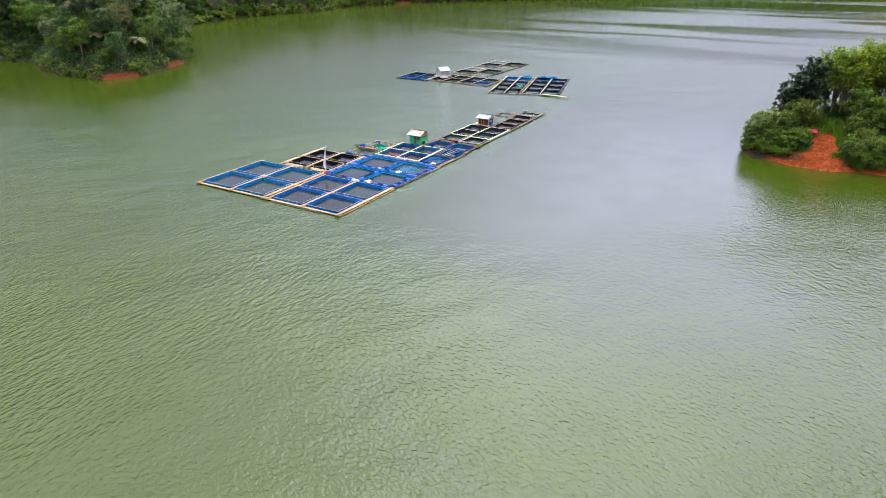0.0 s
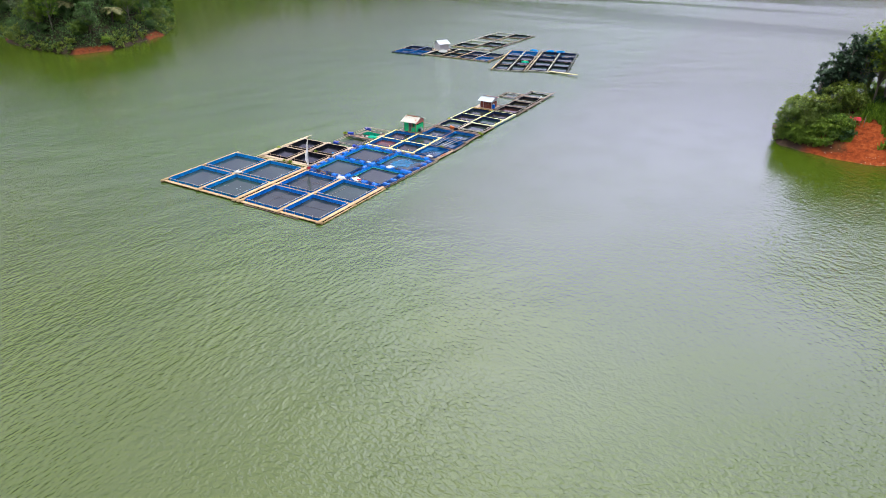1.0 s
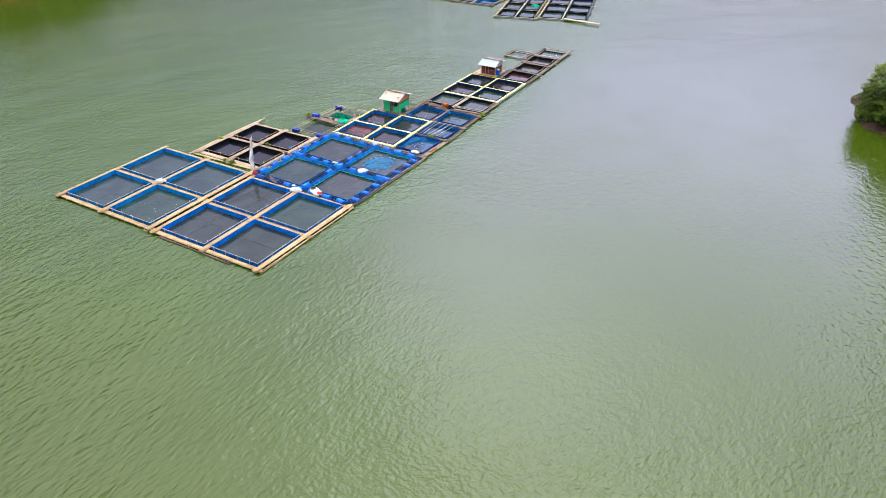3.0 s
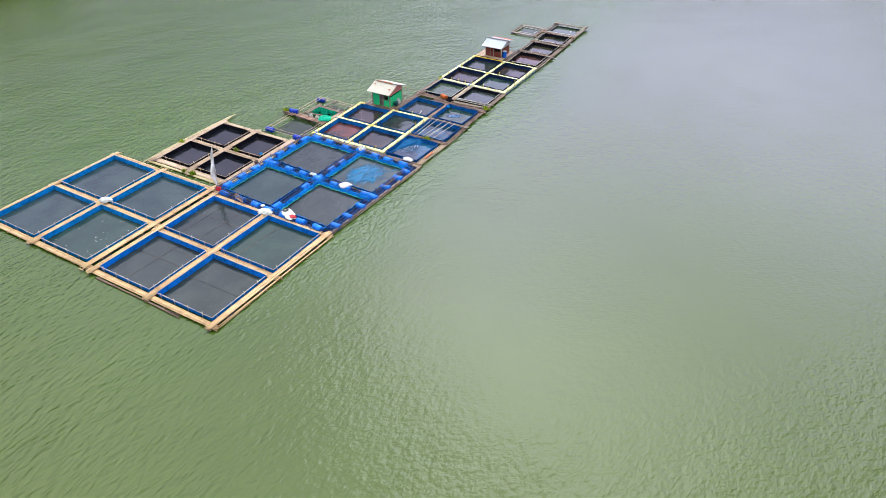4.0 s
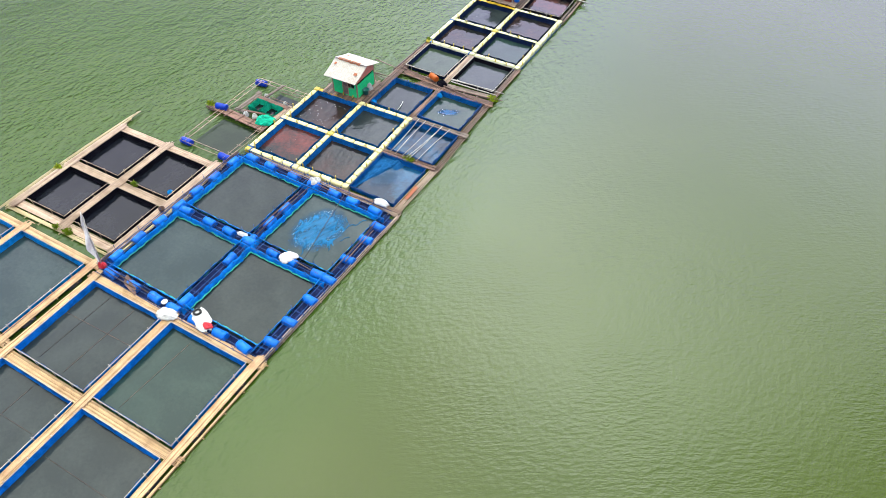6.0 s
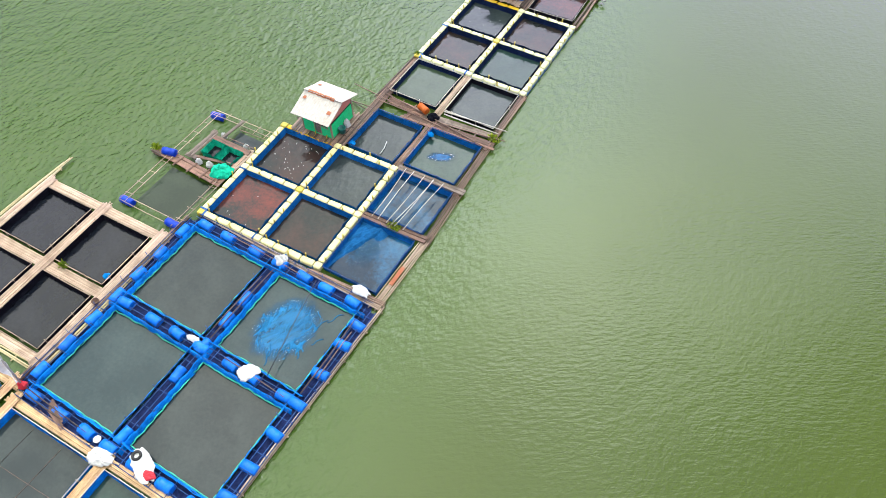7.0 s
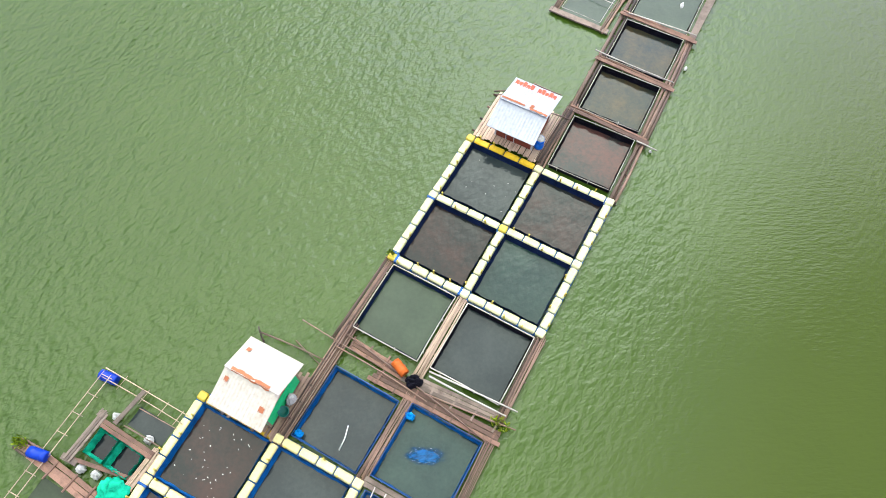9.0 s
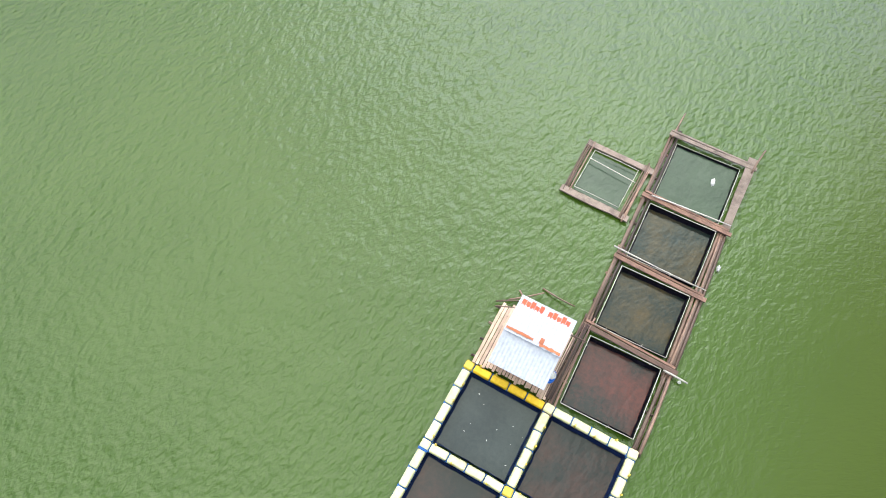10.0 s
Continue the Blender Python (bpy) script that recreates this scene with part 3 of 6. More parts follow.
def net_walls(x0, x1, y0, y1, top, low, seed, sag=0.03, lean=0.06):
    """The part of a net bag above the water: four thin walls with a slack top edge."""
    b = Build(seed)
    for (ax, ay), (bx, by) in (((x0, y0), (x1, y0)), ((x1, y0), (x1, y1)), ((x1, y1), (x0, y1)), ((x0, y1), (x0, y0))):
        n = 12
        inx, iny = -(by - ay), bx - ax
        k = math.hypot(inx, iny)
        inx, iny = inx / k, iny / k
        for th in (0.0, 0.025):
            rows = []
            for f, z in ((0, top), (0.5, (top + low) / 2), (1, low)):
                row = []
                for i in range(n + 1):
                    s = i / n
                    wob = 0 if i in (0, n) else b.r.uniform(-1, 1)
                    d = th + lean * f + (wob * 0.03 if 0 < i < n else 0)
                    row.append((ax + (bx - ax) * s + inx * d, ay + (by - ay) * s + iny * d, z + (wob * sag if f == 0 else 0)))
                rows.append(row)
            b.add([p for row in rows for p in row], [(j * (n + 1) + i, j * (n + 1) + i + 1, (j + 1) * (n + 1) + i + 1, (j + 1) * (n + 1) + i) for j in range(2) for i in range(n)])
    return b


def pool(x0, x1, y0, y1, z=0.014):
    return Build().box(x0, x1, y0, y1, -0.3, z)


def rim(x0, x1, y0, y1, z, r, seed, post=0.0, every=1.3):
    """A rail round a net's mouth, on short posts."""
    b = Build(seed, True)
    c = [(x0, y0), (x1, y0), (x1, y1), (x0, y1)]
    for i in range(4):
        p, q = c[i], c[(i + 1) % 4]
        b.pole((*p, z), (*q, z), r, 5, 0.03, 6)
        if post:
            n = max(2, int(math.hypot(q[0] - p[0], q[1] - p[1]) / every))
            for k in range(n):
                x, y = p[0] + (q[0] - p[0]) * (k + 0.3) / n, p[1] + (q[1] - p[1]) * (k + 0.3) / n
                b.pole((x, y, z - post), (x + b.r.uniform(-0.04, 0.04), y + b.r.uniform(-0.04, 0.04), z + 0.12), r * 1.1, 5, 0.0, 1)
    return b


# ---- lake and land ----
SHORE_WEST = [(-900, -90), (-420, -40), (-260, -6), (-171.5, 5.7), (-159, 9.5), (-143, 3), (-129, 0), (-112.6, 1), (-109.4, 9.5), (-117, 32.5), (-127, 45), (-150, 63),
              (-184, 87), (-209, 116), (-216, 143), (-206, 202), (-213, 242), (-187, 294), (-153, 343), (-120, 378), (-36, 442), (74, 522), (260, 600), (900, 640), (900, 1500), (-900, 1500)]
SHORE_EAST = [(52, 18.6), (53.5, 16), (57, 14.3), (60, 13.2), (64.4, 12.9), (69, 13.6), (75, 15), (100, 8), (150, -20), (210, -90), (270, -250), (300, -700), (900, -700), (900, 520), (420, 430), (250, 260),
              (150, 110), (105, 62), (74, 50), (58, 40), (51, 28)]
SHORE_SOUTH = [(-900, -900), (900, -900), (900, -480), (320, -460), (0, -430), (-300, -470), (-620, -380), (-900, -90)]


def inland(x, y, poly):
    """Distance to a shoreline, positive on the land."""
    inside = np.zeros(x.shape, bool)
    d = np.full(x.shape, 1e9)
    for (ax, ay), (bx, by) in zip(poly, poly[1:] + poly[:1]):
        t = np.clip(((x - ax) * (bx - ax) + (y - ay) * (by - ay)) / ((bx - ax) ** 2 + (by - ay) ** 2), 0, 1)
        d = np.minimum(d, np.hypot(x - ax - t * (bx - ax), y - ay - t * (by - ay)))
        if ay != by:
            inside ^= ((ay > y) != (by > y)) & (x < (bx - ax) * (y - ay) / (by - ay) + ax)
    return np.where(inside, d, -d)


def rough(x, y):
    return (np.sin(x * 0.11 + 1.3) * np.cos(y * 0.09) + 0.6 * np.sin(x * 0.27 + y * 0.23) + 0.35 * np.sin(x * 0.71 - y * 0.63 + 2) + 0.2 * np.sin(1.7 * x + 0.4) * np.cos(1.5 * y)) / 2


def land_height(x, y):
    x, y = np.asarray(x, float), np.asarray(y, float)
    wob = 0.9 * rough(x * 1.6, y * 1.6)
    west, east, south = (inland(x, y, s) + wob for s in (SHORE_WEST, SHORE_EAST, SHORE_SOUTH))

    def rise(d, bank, slope, top):
        return np.where(d > 0, bank * np.clip(d / 1.6, 0, 1) + top * (1 - np.exp(-np.maximum(d, 0) * slope / top)) * (1 + 0.1 * rough(x * 0.5, y * 0.5)) + 0.25 * rough(x * 2, y * 2) * np.clip(d / 4, 0, 1), np.maximum(-0.35 * np.abs(d), -5))

    high = np.maximum(np.maximum(rise(west, 0.4, 0.85, 45 + 85 * np.clip((300 - y) / 180, 0, 1)), rise(east, 0.5, 0.7, 9.0)), rise(south, 0.8, 0.25, 45))
    # trodden steps in the red cut
    steps = np.floor(high / 0.42) * 0.42 + 0.42 * np.clip((high / 0.42) % 1.0 * 2.2 - 1.2, 0, 1)
    worn = np.exp(-(((x - 65.3) / 3.4) ** 4)) * (y < 24) * (high > 0.3)
    return high + worn * (steps - high)


def ground_sheet():
    xs = np.concatenate([np.arange(-3000, -900, 300), np.arange(-900, -260, 40), np.arange(-260, -104, 3.0), np.arange(-104, 44, 12), np.arange(44, 58, 0.9), np.arange(58, 73, 0.4), np.arange(73, 96, 0.9), np.arange(96, 900, 34), np.arange(900, 3001, 300)])
    ys = np.concatenate([np.arange(-3000, -900, 300), np.arange(-900, -16, 34), np.arange(-16, 11, 1.1), np.arange(11, 26, 0.35), np.arange(26, 60, 1.1), np.arange(60, 350, 4), np.arange(350, 560, 9), np.arange(560, 1500, 60), np.arange(1500, 3001, 300)])
    gx, gy = np.meshgrid(xs, ys)
    z = land_height(gx, gy)
    n = len(xs)
    verts = np.stack([gx, gy, z], -1).reshape(-1, 3).tolist()
    faces = [(j * n + i, j * n + i + 1, j * n + n + i + 1, j * n + n + i) for j in range(len(ys) - 1) for i in range(n - 1)]
    b = Build(0, True)
    b.add(verts, faces)
    return b


solid("ground", ground_sheet(), EARTH, pose(0, 0, 0), "red laterite shore rising into green wooded hills", "ground", kind="structure")
solid("water", Build().box(-2800, 2800, -2800, 2800, -0.6, 0.0), WATER, pose(0, 0, 0), "murky green lake water ruffled by the wind", "lake", kind="structure")


# ---- floating cage rafts ----
def bamboo_raft(x, y, turn, cell, deck, waters, net, poles_mat, seed, label, top=0.45, rails=RAIL, count=8):
    """Two by two net cages hung in a square of bamboo walkways; the centre of the raft is the origin."""
    ob = thing("bamboo_cage_raft", pose(x, y, 0, 0, 0, turn), label, "fish cage raft", "net cage rafts of the main row")
    half = cell + deck
    for i, k in enumerate((-half, 0, half)):
        wide = deck * (0.85 if k else 1.0)
        walkway("bamboo_walkway", poles((k, -half - 0.3), (k, half + 0.3), wide, count, 0.048, seed + i, 0.3, 0.27), poles_mat, ob)
        walkway("bamboo_walkway", poles((-half - 0.3, k), (half + 0.3, k), wide, count, 0.048, seed + 10 + i, 0.3, 0.17), poles_mat, ob)
    for k in (-half, 0, half):
        wide = deck * (0.85 if k else 1.0) * 0.42
        mat = Build(seed + 60).sheet(2, 24, lambda u, v: (k + wide * (2 * u - 1), (half + 0.2) * (2 * v - 1), 0.262 - 0.02 * abs(2 * u - 1) ** 3))
        part("split_bamboo_mat", mat, poles_mat, ob)
        mat = Build(seed + 61).sheet(24, 2, lambda u, v: ((half + 0.2) * (2 * u - 1), k + wide * (2 * v - 1), 0.162 - 0.02 * abs(2 * v - 1) ** 3))
        part("split_bamboo_mat", mat, poles_mat, ob)
    c = deck / 2 + 0.11
    for i in range(2):
        for j in range(2):
            x0, y0 = (-half if i == 0 else 0) + c, (-half if j == 0 else 0) + c
            x1, y1 = x0 + half - 2 * c, y0 + half - 2 * c
            part("net", net_walls(x0, x1, y0, y1, top, -0.2, seed + 20 + i * 2 + j), net, ob)
            part("net_rail", rim(x0 - 0.03, x1 + 0.03, y0 - 0.03, y1 + 0.03, top + 0.02, 0.03, seed + 30 + i * 2 + j, 0.4), rails, ob)
            part("cage_water", pool(x0 + 0.02, x1 - 0.02, y0 + 0.02, y1 - 0.02), waters[i * 2 + j], ob)
    for sx in (-1, 1):
        for sy in (-1, 1):
            for a in (0.25, 0.75):
                d = part("float_drum", FLOAT_DRUM, DRUM_BLUE, ob)
                d.matrix_basis = pose(sx * half, sy * half * a, -0.08, 0, 0, 90)
    return ob


FLOAT_DRUM = drum_mesh(PIPE_DARK, 0.92, 0.26, "float_drum")
raft_front = bamboo_raft(2.8, -40.75, 0.6, 5.95, 0.6, [GREY_WATER, GREY_WATER, GREY_WATER, GREEN_WATER], NET_BLUE, BAMBOO, 100, "dry bamboo raft of four blue-netted fish cages")
raft_side = bamboo_raft(-11.5, -40.5, 0.6, 6.22, 0.62, [TEAL_WATER, TEAL_WATER, GREEN_WATER, TEAL_WATER], NET_AZURE, BAMBOO, 140, "dry bamboo raft of four bright blue-netted cages")
raft_dark = bamboo_raft(-9.45, -27.4, 1.2, 4.05, 0.72, [DARK_WATER] * 4, NET_BLACK, BAMBOO_PINK, 180, "weathered bamboo raft of four black-netted cages with dark water", 0.42, BAMBOO_GREY)

# loose poles along the raft edges
walkway("edge_walkway", poles((6.98, -6.6), (7.0, 6.7), 0.24, 2, 0.05, 210, 0.25, 0.12, 1, 0.05), BAMBOO, raft_front)
walkway("edge_walkway", poles((-5.2, -7.0), (3.2, -6.98), 0.3, 2, 0.06, 211, 0.6, 0.06, 1, 0.12), BAMBOO_BROWN, raft_front, "wet brown bamboo poles")
walkway("edge_walkway", poles((-7.1, -7.0), (-7.05, 6.6), 0.35, 2, 0.06, 213, 0.5, 0.12, 1, 0.1), BAMBOO, raft_side)
walkway("edge_walkway", poles((-5.25, -5.3), (-5.2, 6.0), 0.42, 4, 0.05, 214, 1.1, 0.2, 1, 0.15), BAMBOO_GOLD, raft_dark, "yellow bamboo poles")
walkway("edge_walkway", poles((-5.0, -5.35), (4.9, -5.2), 0.45, 3, 0.055, 215, 0.4, 0.12, 1, 0.1), BAMBOO_GOLD, raft_dark, "yellow bamboo poles")
walkway("edge_walkway", poles((5.25, -5.0), (5.2, 5.0), 0.4, 4, 0.055, 216, 0.5, 0.2, 1, 0.1), BAMBOO_GOLD, raft_dark, "yellow bamboo poles")


def float_raft(x, y, turn, waters, net, cream, seed, label, far_left=True):
    """Two by two cages between hollow plastic floats, four to a side, with lugs at the joints."""
    ob = thing("float_cage_raft", pose(x, y, 0, 0, 0, turn), label, "fish cage raft", "net cage rafts of the main row")
    P = 4.4
    fm = {m: float_mesh(m, 0.9, 0.43, 0.36) for m in (cream, FLOAT_YELLOW)}
    cm = {m: float_mesh(m, 0.46, 0.46, 0.38, "corner_float") for m in (cream, LUG_YELLOW)}
    lug = Build(3).tube([(0, 0, 0), (0, 0, 0.1), (0, 0, 0.3)], [0.055, 0.04, 0.05], 6).mesh("lug", LUG_YELLOW)
    r = random.Random(seed)
    for i in range(3):
        for j in range(3):
            cx, cy = (i - 1) * P, (j - 1) * P
            o = part("corner_float", cm[LUG_YELLOW if (i + j) % 2 == 0 and i != 2 else cream], None, ob)
            o.matrix_basis = pose(cx, cy, 0.2, 0, 0, r.uniform(-4, 4))
            for dx, dy, turn2 in ((P, 0, 0), (0, P, 90)):
                if (dx and i == 2) or (dy and j == 2):
                    continue
                b = Build(seed + i * 7 + j)
                ux, uy = dx / P, dy / P
                for k in range(5):
                    s = 0.26 + k * 0.97
                    w = 0.06 if k in (0, 4) else 0.05
                    px, py = cx + ux * s, cy + uy * s
                    hx, hy = (w, 0.24) if dx else (0.24, w)
                    b.box(px - hx, px + hx, py - hy, py + hy, 0.1, 0.385 if k in (0, 4) and (i + j + k) % 4 == 0 else 0.22)
                hx, hy = (P / 2 - 0.2, 0.24) if dx else (0.24, P / 2 - 0.2)
                mx, my = cx + dx / 2, cy + dy / 2
                b.box(mx - hx, mx + hx, my - hy, my + hy, -0.15, 0.1)
                part("frame", b, CLAMP_BLUE, ob)
                yellow = dx and j == 2 and i == 0
                for k in range(4):
                    s = 0.745 + k * 0.97
                    o = part("float", fm[FLOAT_YELLOW if yellow else cream], None, ob)
                    o.matrix_basis = pose(cx + ux * s, cy + uy * s, 0.2 + r.uniform(-0.015, 0.015), 0, 0, turn2 + r.uniform(-2, 2))
                for k in range(4):
                    s = 0.5 + k * 0.97 + r.uniform(-0.05, 0.05)
                    if r.random() < 0.75:
                        o = part("lug", lug, None, ob)
                        e = 0.2 if r.random() < 0.7 else -0.2
                        o.matrix_basis = pose(cx + ux * s + uy * e, cy + uy * s + ux * e, 0.34, r.uniform(-8, 8), r.uniform(-8, 8), 0)
    for i in range(2):
        for j in range(2):
            x0, y0 = (i - 1) * P + 0.27, (j - 1) * P + 0.27
            x1, y1 = x0 + P - 0.54, y0 + P - 0.54
            part("net", net_walls(x0, x1, y0, y1, 0.42, -0.2, seed + 40 + i * 2 + j, 0.05, 0.12), net, ob)
            part("cage_water", pool(x0 + 0.1, x1 - 0.1, y0 + 0.1, y1 - 0.1), waters[i * 2 + j], ob)
    return ob


raft_cream = float_raft(0.37, -15.28, 1.7, [REDDISH_WATER, SILT_WATER, SILT_WATER, GREY_WATER], NET_MID, FLOAT_CREAM, 300, "cream plastic float raft of four blue-netted cages")
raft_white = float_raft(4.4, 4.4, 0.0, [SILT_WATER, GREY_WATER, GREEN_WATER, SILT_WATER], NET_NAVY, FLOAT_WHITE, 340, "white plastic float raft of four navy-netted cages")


def drum_raft():
    """Four wide cages between blue drums lashed into pipe frames, draped with blue netting."""
    ob = thing("drum_cage_raft", pose(2.6, -27.1, 0, 0, 0, -0.6), "blue drum raft of four cages draped in blue netting", "fish cage raft", "net cage rafts of the main row")
    H, W = 6.55, 1.0
    dm = drum_mesh(DRUM_ROYAL)
    r = random.Random(41)
    lanes = [((-H, k), (H, k)) for k in (-H, 0, H)] + [((k, -H), (k, H)) for k in (-H, 0, H)]
    for n, ((ax, ay), (bx, by)) in enumerate(lanes):
        ux, uy = (1, 0) if n < 3 else (0, 1)
        sx, sy = -uy, ux
        pipes = Build(400 + n, True)
        for off in (-0.46, -0.16, 0.2, 0.46):
            pipes.pole((ax + sx * off, ay + sy * off, 0.36), (bx + sx * off, by + sy * off, 0.36), 0.026, 5, 0.05, 8)
        for k in range(13):
            s = (k + 0.5) / 13 * 2 * H - H
            px, py = (s, ay) if n < 3 else (ax, s)
            pipes.pole((px - sx * 0.5, py - sy * 0.5, 0.39), (px + sx * 0.5, py + sy * 0.5, 0.39), 0.025, 5, 0.02, 2)
            if k % 2:
                for e in (-0.46, 0.46):
                    pipes.pole((px + sx * e, py + sy * e, 0.1), (px + sx * e, py + sy * e, 0.72), 0.022, 5, 0.0, 1)
        part("pipe_frame", pipes, PIPE_BLUE, ob)
        z = 0.07 if n < 3 else 0.1
        bed = Build(420 + n).sheet(60, 4, lambda u, v: (ax + (bx - ax) * u + sx * (v - 0.5) * W * 0.95, ay + (by - ay) * u + sy * (v - 0.5) * W * 0.95, z + 0.05 * noise.noise((u * 40 + n * 9, v * 3, n))))
        part("walkway_net", bed, NET_WALK, ob, "blue netting slung under the walkway")
        for e in (-1, 1):
            if (e == 1 and n in (2, 3)) or (e == -1 and n in (0, 5)):
                continue
            drape = Build(440 + n).sheet(90, 4, lambda u, v: (
                ax + (bx - ax) * u + sx * e * (0.42 + 0.17 * v + 0.08 * noise.noise((u * 22, n * 5 + e, 3))),
                ay + (by - ay) * u + sy * e * (0.42 + 0.17 * v + 0.08 * noise.noise((u * 22, n * 5 + e, 3))),
                0.42 - 0.36 * v * v + 0.08 * noise.noise((u * 34, v * 2, n * 3 + e))))
            part("draped_net", drape, NET_BLUE, ob)
        for k in range(7):
            s = (k + 0.5) / 7 * 2 * H - H + r.uniform(-0.25, 0.25)
            if r.random() < 0.12 and n not in (5,):
                continue
            px, py = (s, ay) if n < 3 else (ax, s)
            across = n == 5
            o = part("drum", dm, None, ob)
            o.matrix_basis = pose(px, py, 0.2 + r.uniform(-0.03, 0.05), 0, r.uniform(-3, 3), (0 if n < 3 or across else 90) + r.uniform(-7, 7))
    for i in range(2):
        for j in range(2):
            x0, y0 = (i - 1) * H + 0.6, (j - 1) * H + 0.6
            x1, y1 = x0 + H - 1.2, y0 + H - 1.2
            rope = Build(460 + i * 2 + j, True)
            c = [(x0, y0), (x1, y0), (x1, y1), (x0, y1), (x0, y0)]
            for (px, py), (qx, qy) in zip(c, c[1:]):
                pts = []
                for s in range(25):
                    t = s / 24
                    w = 0.09 * noise.noise((t * 7 + px, py, i + j * 3.3))
                    pts.append((px + (qx - px) * t + (w if px == qx else 0), py + (qy - py) * t + (w if py == qy else 0), 0.1 + 0.04 * math.sin(s * 2.1)))
                rope.tube(pts, 0.042, 5)
            part("net_rope", rope, ROPE_GREEN, ob, "green rope along the net's mouth")
            part("net", net_walls(x0 - 0.05, x1 + 0.05, y0 - 0.05, y1 + 0.05, 0.12, -0.2, 470 + i * 2 + j), NET_NAVY, ob)
            part("cage_water", pool(x0, x1, y0, y1), [TEAL_WATER, GREY_WATER, GREY_WATER, TEAL_WATER][i * 2 + j], ob)
    return ob


raft_blue = drum_raft()
walkway("edge_walkway", poles((6.95, -6.8), (7.1, 6.9), 0.3, 2, 0.055, 480, 0.3, 0.22, 1, 0.1), BAMBOO_GREY, raft_blue, "grey bamboo poles")
walkway("edge_walkway", poles((-6.5, 7.15), (6.9, 7.0), 0.35, 3, 0.05, 481, 0.3, 0.2, 1, 0.1), BAMBOO_GREY, raft_blue, "grey bamboo poles")
walkway("edge_walkway", poles((-7.1, -6.3), (-7.1, 6.4), 0.3, 3, 0.05, 482, 0.3, 0.25, 1, 0.12), BAMBOO_BROWN, raft_blue, "brown bamboo poles")


b = Build(485, True)
for p, q in (((0.15, 0.6, 0.5), (0.25, 5.9, 0.52)), ((-0.15, 1.2, 0.5), (-0.05, 5.2, 0.5)), ((6.4, 0.5, 0.5), (6.3, 5.6, 0.5)), ((6.65, 1.6, 0.5), (6.6, 4.8, 0.52)), ((-6.2, -6.45, 0.5), (-1.4, -6.6, 0.5)), ((-6.0, -6.7, 0.5), (-3.2, -6.75, 0.5)), ((-3.8, 6.6, 0.5), (1.8, 6.45, 0.5)), ((-6.5, 1.0, 0.5), (-6.6, 5.0, 0.5)), ((1.6, 0.1, 0.5), (5.8, -0.1, 0.5))):
    b.pole(p, q, 0.035, 5, 0.06)
pieces("loose_pole", b, BAMBOO_BROWN, raft_blue, "brown pole lying on the drum walkway")


def cell(ob, x0, x1, y0, y1, net, water, seed, top=0.42, rail=None, r=0.03, skew=0.0):
    part("net", net_walls(x0, x1, y0, y1, top, -0.2, seed, 0.05), net, ob)
    if rail:
        part("net_rail", rim(x0 - 0.04, x1 + 0.04, y0 - 0.04, y1 + 0.04, top + 0.02, r, seed + 1, 0.3, 1.9), rail, ob)
    part("cage_water", pool(x0 + 0.03, x1 - 0.03, y0 + 0.03, y1 - 0.03), water, ob)


# the patched-up cages along the open side of the cream raft
patched = thing("wooden_cage_raft", pose(0, 0, 0), "patched raft of brown poles and four blue-netted cages", "fish cage raft", "net cage rafts of the main row")
cell(patched, 5.25, 8.95, -19.5, -15.3, NET_MID, BLUE_WATER, 500, 0.4, PIPE_BLUE)
cell(patched, 5.15, 9.05, -14.6, -10.85, NET_MID, BLUE_WATER, 502, 0.42, PIPE_BLUE)
cell(patched, 5.0, 8.75, -10.1, -6.35, NET_MID, GREEN_WATER, 504, 0.42, PIPE_BLUE)
cell(patched, 0.75, 4.3, -10.4, -6.6, NET_MID, GREY_WATER, 506, 0.42, PIPE_BLUE)
walkway("pole_walkway", poles((9.35, -20.2), (9.45, -15.2), 0.6, 9, 0.03, 510, 0.4, 0.2), BAMBOO_GREY, patched)
walkway("pole_walkway", poles((9.55, -15.0), (9.35, -10.7), 0.55, 9, 0.03, 511, 0.5, 0.16), BAMBOO_BROWN, patched)
walkway("pole_walkway", poles((9.2, -10.6), (9.05, -5.9), 0.6, 9, 0.03, 512, 0.3, 0.22), BAMBOO_BROWN, patched)
walkway("pole_walkway", poles((4.65, -10.4), (4.65, -6.0), 0.55, 6, 0.05, 513, 0.3, 0.22), BAMBOO_BROWN, patched)
walkway("pole_walkway", poles((0.25, -10.7), (0.2, -4.5), 0.7, 8, 0.05, 514, 0.5, 0.2, 2), BAMBOO_BROWN, patched)
walkway("pole_walkway", poles((4.7, -20.05), (9.5, -19.9), 0.4, 4, 0.05, 515, 0.3, 0.24), BAMBOO_BROWN, patched)
b = Build(516)
for i in range(2):
    b.plank((5.0, -15.1 + 0.28 * i, 0.3), (9.5, -14.95 + 0.28 * i, 0.32), 0.25, 0.06)
pieces("plank", b, PLANK_RED, patched, "red-brown boards")
b = Build(517)
for i in range(2):
    b.plank((4.8, -10.6 + 0.24 * i, 0.3), (9.7, -10.45 + 0.24 * i, 0.3), 0.22, 0.06)
pieces("plank", b, PLANK, patched)
b = Build(518, True)
for i, x in enumerate((5.7, 6.15, 6.75, 7.1, 7.35, 7.95)):
    b.pole((x, -14.95, 0.5), (x + (-0.25, -0.1, 0.1, 0.45, 0.15, 0.3)[i], -10.5, 0.52), 0.035, 5, 0.08)
pieces("cross_pole", b, RAIL, patched, "pale pole laid over a cage")
b = Build(519).box(9.25, 9.5, -18.6, -17.2, 0.3, 0.36)
